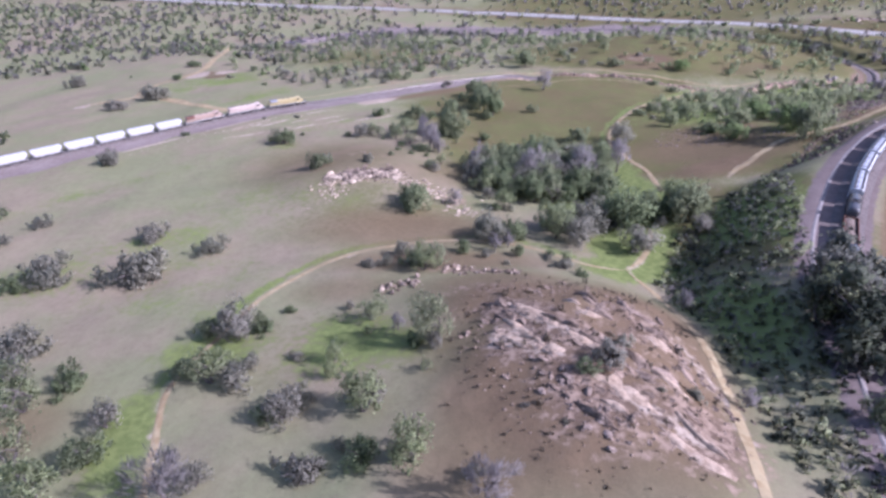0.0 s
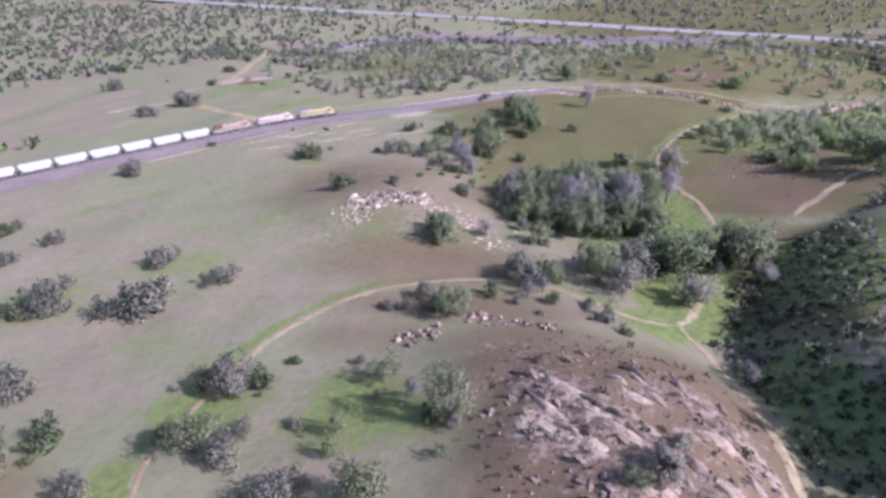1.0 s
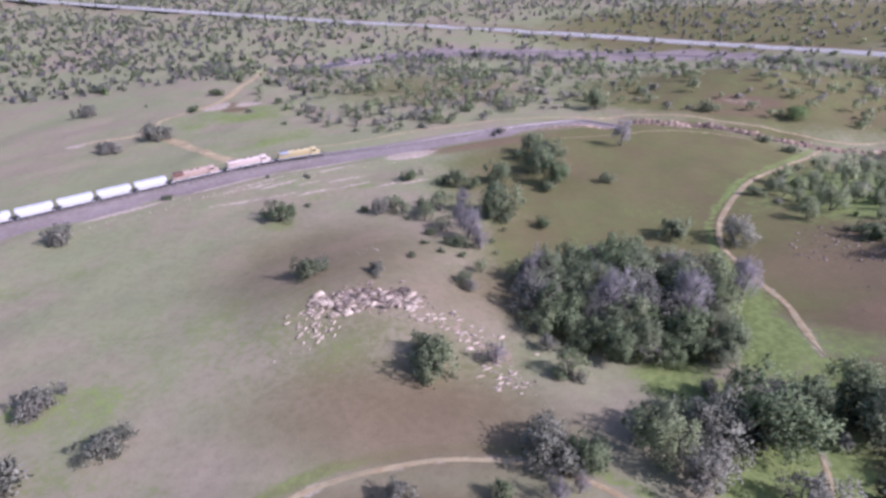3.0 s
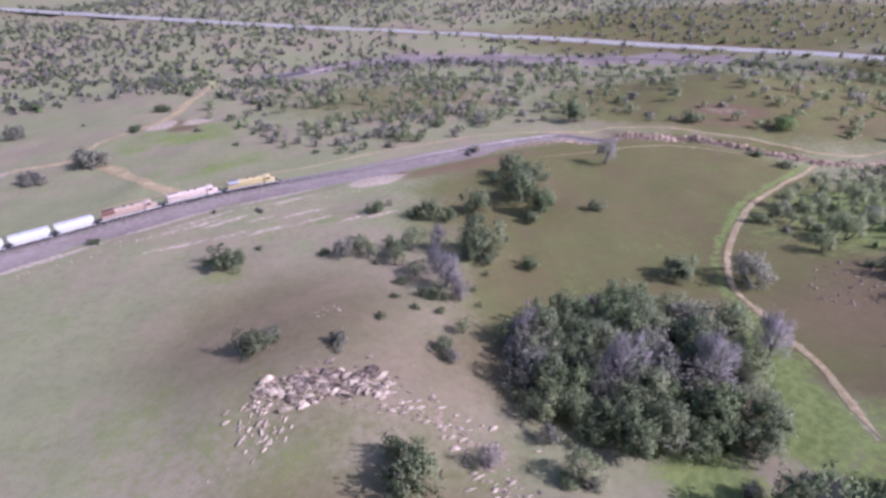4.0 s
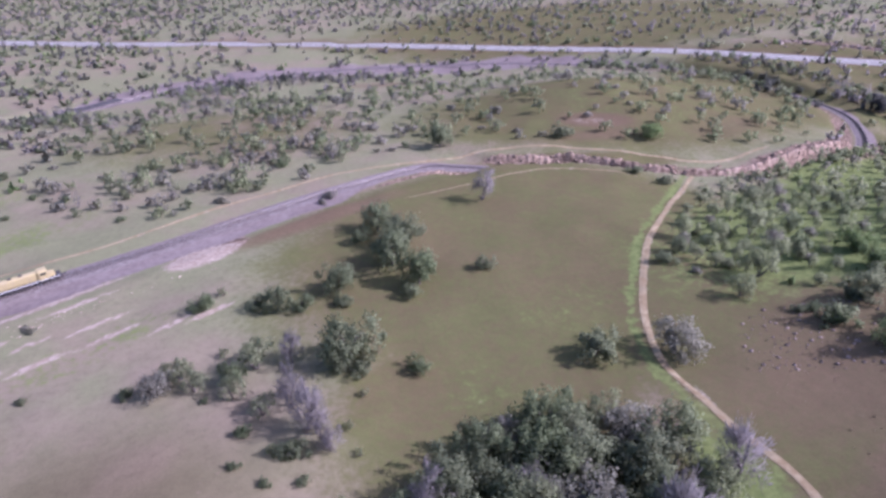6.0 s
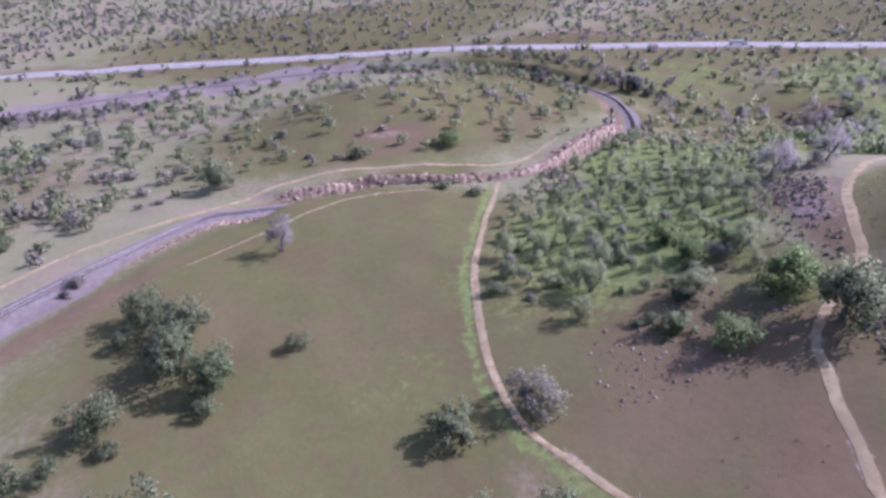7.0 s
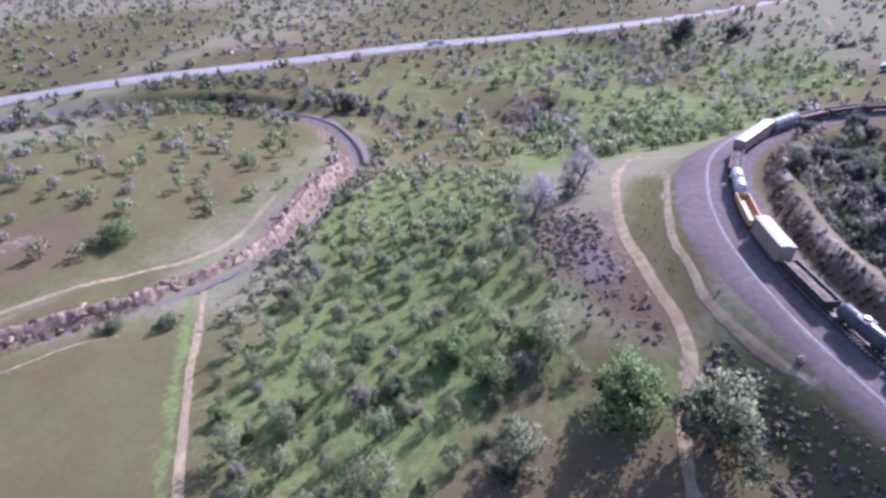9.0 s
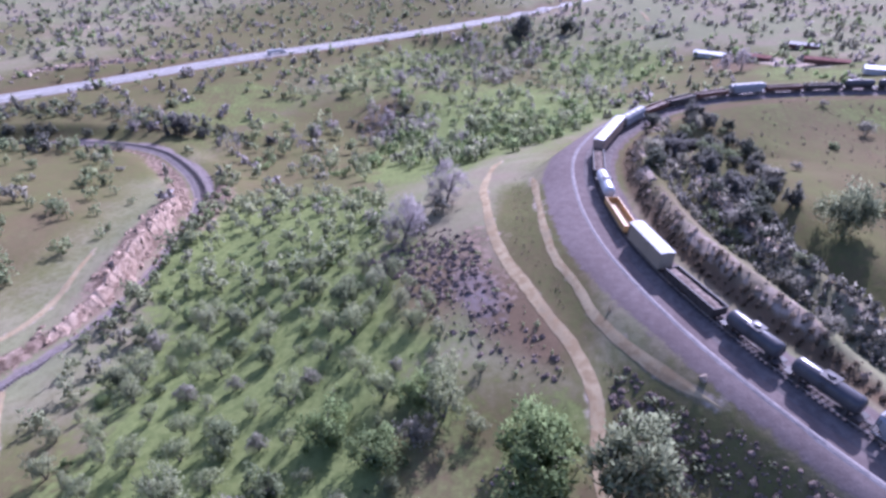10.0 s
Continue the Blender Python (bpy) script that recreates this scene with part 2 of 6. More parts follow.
def natural(x, y):
    x, y = np.asarray(x, float), np.asarray(y, float)
    z = BASE[0] + BASE[1] * x + BASE[2] * y
    for hx, hy, h, s in HILLS:
        z = z + h * np.exp(-((x - hx) ** 2 + (y - hy) ** 2) / (2 * s * s))
    far = smooth(700, 1500, np.hypot(x - 100, y - 250))
    z = z + 0.7 * lattice(x, y, 26, 3) + 0.35 * lattice(x, y, 11, 4) + far * (18 * lattice(x, y, 240, 5) + 10)
    bare = np.exp(-(((x - 27) / 26) ** 2 + ((y - 72) / 32) ** 2) ** 2)
    z = z + bare * (0.9 * np.abs(lattice(x * 0.64 + y * 0.77, (x * 0.77 - y * 0.64) * 2.6, 11, 91)) + 0.45 * lattice(x, y, 4.2, 92))
    return np.maximum(z, -75)


def spline(points, step=2.0):
    """A smooth line through the points, resampled at even steps."""
    p = np.array(points, float)
    q = np.vstack([2 * p[0] - p[1], p, 2 * p[-1] - p[-2]])
    out = []
    for k in range(1, len(q) - 2):
        a, b, c, d = q[k - 1:k + 3]
        for t in np.linspace(0, 1, 30, endpoint=False):
            out.append(0.5 * (2 * b + (c - a) * t + (2 * a - 5 * b + 4 * c - d) * t * t + (3 * b - a - 3 * c + d) * t ** 3))
    out = np.array(out + [p[-1]])
    s = np.r_[0, np.cumsum(np.linalg.norm(np.diff(out[:, :2], axis=0), axis=1))]
    n = max(2, int(s[-1] / step))
    return np.stack([np.interp(np.linspace(0, s[-1], n), s, out[:, k]) for k in range(out.shape[1])], 1)


def nearest(x, y, line, reach=60.0):
    """Distance to a line, the index of its nearest point, and the side (positive to its left)."""
    x, y = np.ravel(np.asarray(x, float)), np.ravel(np.asarray(y, float))
    d, k, side = np.full(len(x), 1e6), np.zeros(len(x), int), np.zeros(len(x))
    box = (x > line[:, 0].min() - reach) & (x < line[:, 0].max() + reach) & (y > line[:, 1].min() - reach) & (y < line[:, 1].max() + reach)
    todo = np.nonzero(box)[0]
    tang = np.gradient(line[:, :2], axis=0)
    tang /= np.linalg.norm(tang, axis=1)[:, None]
    for part_of in np.array_split(todo, max(1, len(todo) // 8000)):
        dx, dy = x[part_of, None] - line[:, 0], y[part_of, None] - line[:, 1]
        i = np.argmin(dx * dx + dy * dy, axis=1)
        r = np.arange(len(part_of))
        ex, ey, tx, ty = dx[r, i], dy[r, i], tang[i, 0], tang[i, 1]
        cross = tx * ey - ty * ex
        d[part_of], k[part_of], side[part_of] = np.hypot(ex, ey), i, np.sign(cross)
        inner = (i > 0) & (i < len(line) - 1)
        d[part_of[inner]] = np.abs(cross[inner])
    return d, k, side


# railway lines: x, y, height of the bed
WEST_LINE = spline([(-330, 95, -14), (-250, 168, -15.5), (-179, 232, -16.5), (-133, 272, -17), (-93, 303, -17), (-42, 329, -17), (5, 355, -17.2), (51, 376, -18.0), (70, 376, -19.4), (88, 372.5, -20.8),
                    (104, 369.5, -21.8), (118, 366, -22.3), (131, 361, -22.7), (144, 354.5, -23.0), (157, 349, -23.3), (175, 344.5, -23.8), (192, 341, -24.2), (212, 340.5, -24.8), (232, 345.5, -25.9), (255, 352, -27.2), (280, 361, -28.6), (302, 376, -29.4), (322, 397, -29.8), (338, 423, -29.5), (345, 458, -30.5), (339, 500, -32), (310, 566, -35),
                    (265, 622, -38.5), (205, 662, -42), (139, 684, -45), (64, 696, -47), (-30, 689, -48.5), (-111, 661, -49.5), (-165, 610, -50), (-205, 560, -51)])
LOOP_LINE = spline([(62, 10, 11.5), (70, 40, 12), (82, 72, 12.2), (92, 99, 12.4), (107, 122, 12.6), (128, 148, 12.8), (156, 175, 13), (183, 193, 13.3), (211, 204, 13.6), (245, 208, 14),
                    (272, 202, 14.3), (300, 186, 14.6), (320, 166, 14.9), (334, 138, 15.2), (345, 98, 15.5), (350, 50, 16), (340, -20, 16.5)])
HIGHWAY = spline([(-900, 1130, -50), (-640, 1050, -52), (-372, 958, -51), (-210, 893, -48.5), (-46, 842, -46), (97, 790, -44), (205, 735, -41), (290, 680, -36), (362, 622, -30), (452, 545, -26.5),
                  (540, 480, -24.5), (625, 404, -23), (712, 325, -20), (835, 235, -16), (1000, 130, -10), (1250, -10, 0)])
# bed, half width of its flat top, reach of its slopes
BEDS = ((WEST_LINE, 6.5, 19.0), (LOOP_LINE, 6.5, 21.0), (HIGHWAY, 14.5, 38.0))


def height(x, y):
    shape = np.shape(x)
    z = np.ravel(natural(x, y))
    for line, flat, reach in BEDS:
        d, k, side = nearest(x, y, line)
        if line is LOOP_LINE:
            # the far inside of the loop falls away gently
            reach = np.where((side < 0), 21 + 38 * smooth(285, 315, line[k, 0]), 21 + 14 * smooth(150, 125, line[k, 0]))
        if line is WEST_LINE:
            # a steep-sided cut between the fields and the hill
            x_at = line[k, 0]
            cut = smooth(66, 92, x_at) * (1 - smooth(285, 308, x_at)) * (line[k, 1] < 450)
            flat, reach = 6.5 - 1.7 * cut, 19.0 - np.where(side > 0, 10.6, 11.2) * cut
        w = 1 - smooth(flat, reach, d)
        z = z * (1 - w) + line[k, 2] * w
        if line is WEST_LINE:
            # the field swells towards the edge of the cut; the far wall stands higher where it nears the bend
            u = np.where(side < 0, d, 0)
            z = z + np.where(u > 5, cut * (2.4 + 2.2 * smooth(165, 190, x_at)) * smooth(5.2, 7.6, u) * np.exp(-((u - 7.6) / 13.0) ** 2), 0)
            u = np.where(side > 0, d, 0)
            z = z + np.where(u > 5, cut * 1.6 * smooth(195, 225, x_at) * smooth(6.0, 9.0, u) * np.exp(-((u - 9) / 8.0) ** 2), 0)
        if line is LOOP_LINE:
            # cut bank, second crest and dark hollow on the inner side
            u = np.where(side < 0, d, 0)
            rise = 4.8 * np.exp(-((u - 11.5) / np.where(u < 11.5, 2.4, 5.0)) ** 2) + 3.6 * np.exp(-((u - 26) / 4.0) ** 2) - 5.0 * np.exp(-((u - 38) / 6.0) ** 2) * smooth(300, 270, line[k, 0])
            z = z + np.where(u > 6, rise, 0) * smooth(150, 175, line[k, 0]) * smooth(312, 280, line[k, 0]) * smooth(5, 9, u)
    return z.reshape(shape)


def h1(x, y):
    return float(height(np.array([x]), np.array([y]))[0])


# tracks and trails on the grass
TRAILS = {
    "meadow": (spline([(-41, 44), (-43.5, 52.5), (-46.2, 61), (-48.6, 68), (-49.8, 75), (-49.2, 83), (-46, 94), (-42, 108), (-36, 119), (-28, 128), (-20, 134), (-8, 139), (3, 141), (14, 141), (26, 137), (36, 129), (44, 124), (53, 124)]), 0.6),
    "knoll": (spline([(53, 124), (56, 114), (56, 104), (54, 94), (53, 84), (52, 75), (50, 63), (46, 50), (40, 30)]), 0.8),
    "ford": (spline([(53, 124), (60, 131), (66, 141), (68, 150)]), 0.7),
    "field": (spline([(172, 345), (164, 338), (150, 325), (135, 311), (120, 296), (109, 284.5), (99, 270.5), (90, 257), (84, 246), (81, 236), (80, 229), (81, 221), (82, 213), (83, 207), (84, 199), (83.5, 190), (83, 183), (82.6, 176)]), 0.85),
    "bluff": (spline([(290, 238), (272, 240), (250, 240), (231, 237), (215, 234), (203, 230), (192, 224), (183, 219), (174, 214), (165, 211), (152, 210), (140, 207), (132, 201), (124, 195), (116, 188), (106, 179)]), 1.1),
    "crossing": (spline([(-106, 303), (-115, 310), (-125, 317), (-136, 326), (-152, 339), (-166, 350), (-178, 356), (-190, 358), (-203, 352), (-214, 345)]), 2.9),
    "gully": (spline([(-190, 358), (-191, 384), (-189, 405), (-183, 420), (-176, 442), (-179, 476), (-185, 532), (-204, 596)]), 2.4),
    "service": (spline([(-190, 243), (-150, 279), (-104, 315), (-66, 332), (-36, 350), (5, 373), (28, 380), (52, 384), (78, 386.5), (105, 388), (119, 386), (133, 380), (151, 373), (168, 363), (178, 358.5), (198, 357), (228, 366)]), 0.8),
    "cross_field": (spline([(40, 343), (62, 349), (83, 353), (101, 355), (112, 353), (120, 349.5), (129, 346), (138, 340)]), 0.3),
    "bench": (spline([(250, 226), (228, 223.5), (213, 221.5), (199, 218), (190, 214), (181, 210.5), (173, 205), (167, 200), (160, 193)]), 0.8),
    "far_lane": (spline([(690, 190), (705, 165), (712, 140), (735, 130), (790, 135)]), 2.0),
}


def strip_mesh(name, line, profile, lift, mat, ragged=0.0, follow=True, seed=1, taper=False):
    """A band along a line. profile: (offset, height) across; follow: lies on the ground, otherwise on the line's own height."""
    rng = np.random.default_rng(seed)
    p = line[:, :2]
    t = np.gradient(p, axis=0)
    t /= np.linalg.norm(t, axis=1)[:, None]
    nrm = np.stack([-t[:, 1], t[:, 0]], 1)
    verts, m = [], len(profile)
    for j, (off, up) in enumerate(profile):
        edge = ragged * (0.3 * rng.uniform(-1, 1, len(p)) + lattice(np.arange(len(p)), np.full(len(p), j), 6, seed)) if ragged and j in (0, m - 1) else 0
        slim = np.clip(np.minimum(np.arange(len(p)), np.arange(len(p))[::-1]) / 4.0, 0.05, 1) if taper else np.ones(len(p))
        q = p + nrm * ((off + edge) * slim)[:, None]
        base = height(q[:, 0], q[:, 1]) if follow else line[:, 2]
        verts.append(np.c_[q, base + up + lift])
    v = np.stack(verts, 1).reshape(-1, 3)
    faces = [(i * m + j, i * m + m + j, i * m + m + j + 1, i * m + j + 1) for i in range(len(p) - 1) for j in range(m - 1)]
    me = bpy.data.meshes.new(name)
    me.from_pydata(v.tolist(), [], faces)
    me.materials.append(mat)
    for f in me.polygons:
        f.use_smooth = True
    if me.polygons and me.polygons[0].normal.z < 0:
        me.flip_normals()
    return new(name, me)


def spread(lo, hi, step, end, grow=1.085):
    core = list(np.arange(lo, hi + step, step))
    a, s = core[0], step
    front = []
    while a > -end:
        s *= grow
        a -= s
        front.append(a)
    b, s = core[-1], step
    back = []
    while b < end:
        s *= grow
        b += s
        back.append(b)
    return np.array(front[::-1] + core + back)


def build_ground():
    xs, ys = spread(-230, 390, 2.0, 4200), spread(10, 480, 2.0, 4200)
    gx, gy = np.meshgrid(xs, ys)
    x, y = gx.ravel(), gy.ravel()
    z = height(x, y)
    nx, ny = len(xs), len(ys)
    me = bpy.data.meshes.new("ground")
    i = (np.arange(ny - 1)[:, None] * nx + np.arange(nx - 1)).ravel()
    quads = np.stack([i, i + 1, i + nx + 1, i + nx], 1)
    me.vertices.add(len(x))
    me.vertices.foreach_set("co", np.c_[x, y, z].ravel())
    me.loops.add(quads.size)
    me.loops.foreach_set("vertex_index", quads.ravel())
    me.polygons.add(len(quads))
    me.polygons.foreach_set("loop_start", np.arange(len(quads)) * 4)
    me.update(calc_edges=True)
    me.polygons.foreach_set("use_smooth", np.ones(len(quads), bool))
    masks = {k: np.zeros(len(x)) for k in ("olive", "lush", "red", "rocky", "gravel", "cinder", "dirt")}

    def blob(key, cx, cy, rx, ry, turn=0.0, amount=1.0):
        c, s = math.cos(radians(turn)), math.sin(radians(turn))
        u, v = ((x - cx) * c + (y - cy) * s) / rx, (-(x - cx) * s + (y - cy) * c) / ry
        masks[key] = np.maximum(masks[key], amount * np.exp(-1.1 * (u * u + v * v) ** 1.5))
    for key, rows in itertools.chain.from_iterable(p.items() for p in PATCHES):
        for row in rows:
            blob(key, *row)
    # railway shoulders: wide on the outer side, narrow on the inner one
    d, k, side = nearest(x, y, WEST_LINE)
    near_bank = smooth(-10, 40, WEST_LINE[k, 0]) * smooth(560, 500, WEST_LINE[k, 1])
    far_bank = smooth(600, 660, WEST_LINE[k, 1]) * smooth(330, 200, WEST_LINE[k, 0])
    masks["gravel"] = np.maximum(masks["gravel"], 1 - smooth(np.where(side < 0, 10.5 - 6.5 * near_bank + 2.5 * lattice(x, y, 14, 33), 3.0) + 12 * far_bank, np.where(side < 0, 15.0 - 9 * near_bank + 2.5 * lattice(x, y, 14, 33), 6.0) + 18 * far_bank, d))
    cut = smooth(190, 215, WEST_LINE[k, 0]) * smooth(440, 400, WEST_LINE[k, 1])
    masks["rocky"] = np.maximum(masks["rocky"], np.where(side > 0, cut * np.exp(-((d - 10) / 5.0) ** 2), 0))
    masks["rocky"] = np.maximum(masks["rocky"], np.where(np.where(WEST_LINE[k, 0] > 82, side > 0, side < 0), 0.85 * near_bank * np.exp(-((d - 7.0) / 2.0) ** 2), 0))
    d, k, side = nearest(x, y, LOOP_LINE)
    apron = 8.5 + 4.0 * smooth(165, 215, LOOP_LINE[k, 0])
    masks["cinder"] = np.maximum(masks["cinder"], 1 - smooth(np.where(side > 0, apron, 4.0), np.where(side > 0, apron + 4.0, 6.5), d))
    crest = np.exp(-((d - 11.0) / 1.4) ** 2) + 0.9 * np.exp(-((d - 25) / 1.6) ** 2)
    crest = crest * np.clip(0.75 + 1.1 * lattice(x, y, 9, 55), 0, 1.2)
    masks["dirt"] = np.maximum(masks["dirt"], np.where(side < 0, 0.9 * crest, 0) * smooth(150, 175, LOOP_LINE[k, 0]) * smooth(312, 280, LOOP_LINE[k, 0]))
    masks["red"] = np.maximum(masks["red"], np.where(side < 0, np.exp(-((d - 8.5) / 2.0) ** 2), 0))
    d, k, side = nearest(x, y, HIGHWAY)
    masks["red"] = np.maximum(masks["red"], 0.7 * (1 - smooth(14, 30, d)))
    for key, (line, half) in TRAILS.items():
        d, k, side = nearest(x, y, line)
        masks["dirt"] = np.maximum(masks["dirt"], 0.5 * (1 - smooth(half * 0.8, half + 1.1, d)))
        if key in ("meadow", "field"):
            masks["lush"] = np.maximum(masks["lush"], 0.72 * np.exp(-((d - 3.0) / 2.0) ** 2) * (side < 0 if key == "field" else side > 0))
    for key, values in masks.items():
        a = me.attributes.new(key, "FLOAT", "POINT")
        a.data.foreach_set("value", values.astype(np.float32))
    me.materials.append(GROUND)
    return tagged(new("ground", me), "rolling hillside of short green and brown spring grass", "ground", kind="structure")


# patches of the ground: x, y, two radii, turn, amount
PASTURE_PATCHES = {
    "lush": [(-150, 395, 60, 36, 20, 0.52), (-105, 345, 50, 16, 35, 0.5), (-85, 148, 30, 12, 20, 0.55), (-100, 128, 34, 14, 10, 0.52), (-120, 205, 60, 8, 40, 0.42)],
    "red": [(-172, 424, 14, 11, 0, 1.2), (-155, 412, 9, 8, 0, 1.2)],
    "dirt": [(-97, 271, 7, 0.9, 32, 0.85), (-88, 277, 12, 1.1, 32, 0.85), (-80, 278, 11, 1.3, 32, 0.85), (-86, 263, 10, 0.9, 32, 0.85), (-92, 260, 10, 0.9, 32, 0.85), (-100, 281, 24, 2.2, 38, 0.9), (-130, 254, 22, 2.0, 41, 0.9), (-90, 280, 18, 1.3, 36, 0.8), (-215, 342, 6, 5, 0, 0.7), (-173, 424, 10, 13, 0, 1), (-152, 427, 10, 9, 0, 0.9)],
}
MEADOW_PATCHES = {
    "olive": [(-40, 470, 110, 90, 0, 0.6)],
    "lush": [(-50, 100, 10, 12, 0, 0.5), (-53.5, 64, 7, 15, 10, 0.85), (-45, 88, 16, 9, 0, 0.7), (-70, 120, 40, 30, 0, 0.36), (-60, 170, 60, 30, 0, 0.36), (-67, 240, 11, 8, 0, 0.5), (-39, 192, 9, 6, 0, 0.4), (-60, 268, 60, 8, 33, 0.42)],
    "red": [(-32, 324, 12, 9, 30, 0.9), (-75, 68, 14, 10, 0, 0.6), (-38, 212, 50, 42, 0, 0.62)],
    "rocky": [(-25, 322, 9, 6, 30, 1)],
    "gravel": [(-60, 640, 60, 12, 20, 0.5)],
    "dirt": [(-75, 267.5, 9, 1.1, 32, 0.85), (-63, 271, 8, 1.3, 32, 0.85), (-67, 280, 7, 0.9, 32, 0.85), (-54, 284.5, 12, 1.1, 32, 0.85), (-49, 278, 11, 1.3, 32, 0.85), (-33, 279.5, 9, 1.1, 32, 0.85), (-24, 282, 8, 1.3, 32, 0.85), (-31, 316, 13, 7, 25, 1), (-70, 299, 26, 2.0, 33, 0.9), (-62, 296, 14, 1.2, 30, 0.8)],
}
KNOLL_PATCHES = {
    "olive": [(-20, 85, 22, 26, 0, 0.5)],
    "lush": [(-17, 86, 17, 16, 0, 0.75), (51, 124, 12, 10, 0, 0.95)],
    "red": [(2, 126, 42, 12, -5, 0.7), (-20, 112, 20, 10, 0, 0.55), (38, 74, 18, 40, -12, 1.0), (22, 66, 26, 30, 0, 0.95), (20, 92, 26, 18, -20, 0.9), (10, 52, 20, 16, 0, 0.7), (24, 82, 30, 34, -40, 0.75), (8, 62, 12, 22, 0, 0.75), (16, 106, 28, 14, 0, 0.66)],
    "rocky": [(22, 80, 20, 8, -48, 0.72), (26, 62, 18, 14, -40, 0.6), (16, 74, 9, 8, 0, 0.66), (18, 98, 20, 7, -30, 0.5), (40, 78, 20, 8, -58, 0.55), (40, 54, 14, 10, -45, 0.6), (30, 70, 24, 28, -30, 0.45), (10, 117, 16, 4, -15, 0.6)],
    "dirt": [(22, 79.5, 12, 1.5, -50, 1), (14.5, 77.5, 4.5, 2.6, -40, 0.9), (31, 61, 7, 1.2, -52, 0.85), (35, 56, 8, 1.8, -45, 0.85), (14, 77, 5, 3.4, 0, 0.75), (38, 66, 8, 1.2, -48, 0.6), (19, 72, 6, 2, -20, 0.6), (47, 70, 2.5, 14, 8, 0.6)],
}
BROOK_PATCHES = {
    "olive": [(42, 236, 42, 26, 0, 1.1), (-15, 168, 50, 30, 0, 0.5), (78, 296, 98, 86, 0, 1.1), (40, 210, 50, 40, 0, 0.8), (90, 140, 30, 50, 0, 0.9)],
    "lush": [(60, 140, 20, 12, 30), (75, 192, 8, 26, 0, 0.95), (70, 178, 10, 12, 0, 0.9), (78, 168, 13, 10, 0, 0.68), (90, 180, 14, 9, -20, 0.64), (35, 235, 22, 12, 0, 0.25), (75, 262, 30, 12, 20, 0.3), (95, 135, 20, 30, 0, 0.75), (50, 168, 12, 16, 0, 0.8), (64, 128, 9, 9, 0, 0.9), (66, 96, 12, 34, -12, 0.7), (-6, 163, 8, 6, 0, 0.4)],
    "red": [(-8, 150, 46, 20, 0, 0.7), (8, 334, 42, 7, 27, 0.85), (0, 196, 40, 22, 0, 0.55), (40, 300, 14, 40, 60, 0.4), (70, 620, 50, 20, 0, 0.6)],
    "rocky": [(-18, 186, 24, 7, 5, 0.5), (4, 176, 14, 6, -40, 0.45)],
}
SLOPE_PATCHES = {
    "olive": [(120, 205, 60, 34, 0, 1), (150, 270, 90, 70, 0, 0.25), (120, 225, 60, 30, 0, 1), (205, 222, 50, 12, 12, 0.9), (150, 200, 20, 14, 20, 0.9)],
    "lush": [(170, 275, 70, 45, 15, 1), (225, 300, 70, 45, 20, 0.95), (140, 260, 40, 30, 0, 0.65), (155, 218, 14, 10, 0, 0.7)],
    "red": [(196, 243, 18, 13, 0, 0.8), (125, 232, 34, 14, 10, 0.6), (255, 140, 26, 12, 10, 0.5), (110, 192, 26, 12, 20, 0.85), (150, 238, 20, 8, 30, 0.5), (118, 212, 46, 24, -12, 0.68), (186, 228, 22, 9, 35, 0.9), (178, 221, 9, 5, 30, 1.1)],
    "rocky": [(202, 235, 22, 10, 20, 0.6), (260, 345, 30, 10, 20, 0.8)],
    "cinder": [(190, 234, 14, 7, 30, 0.6)],
}
FAR_PATCHES = {
    "olive": [(480, 110, 180, 110, 0, 0.9), (190, 440, 160, 90, 0, 0.9), (310, 470, 80, 90, 0, 1), (380, 320, 160, 110, 0, 0.9), (420, 500, 170, 140, 0, 1), (520, 260, 160, 120, 0, 0.7), (290, 130, 70, 60, 0, 1), (285, 115, 110, 110, 0, 1.3), (700, 450, 320, 260, 0, 0.8), (350, 800, 330, 180, 0, 1), (110, 368, 80, 13, -6, 1)],
    "lush": [(200, 430, 90, 60, 0, 0.3), (330, 270, 70, 40, 0, 0.85), (420, 250, 130, 90, 0, 0.85), (560, 330, 140, 90, 0, 0.62), (600, 180, 120, 70, 0, 0.7), (420, 420, 80, 60, 0, 0.5), (500, 60, 90, 50, 0, 0.55), (310, 110, 50, 50, 0, 0.45), (240, 470, 70, 50, 0, 0.3)],
    "red": [(296, 122, 40, 24, 20, 0.55), (156, 412, 22, 11, -25, 1.2), (560, 90, 40, 22, 0, 1), (150, 395, 30, 10, 0, 0.7), (440, 330, 50, 20, 0, 0.6), (230, 395, 50, 14, 20, 0.5)],
    "rocky": [(505, 566, 90, 11, -36, 0.9)],
    "dirt": [(154, 411, 15, 6, -25, 0.48), (540, 60, 50, 14, 20, 0.8)],
}
PATCHES = (PASTURE_PATCHES, MEADOW_PATCHES, KNOLL_PATCHES, BROOK_PATCHES, SLOPE_PATCHES, FAR_PATCHES)
ground = build_ground()
for name, (line, half) in TRAILS.items():
    strip = strip_mesh("dirt_track", line, [(-half, 0), (-half * 0.4, 0.03), (0, 0.05), (half * 0.4, 0.03), (half, 0)], 0.07, DIRT, half * 0.5, seed=len(name), taper=True)
    tagged(strip, "narrow pale dirt track worn into the grass", "dirt track", "dirt tracks", "structure")

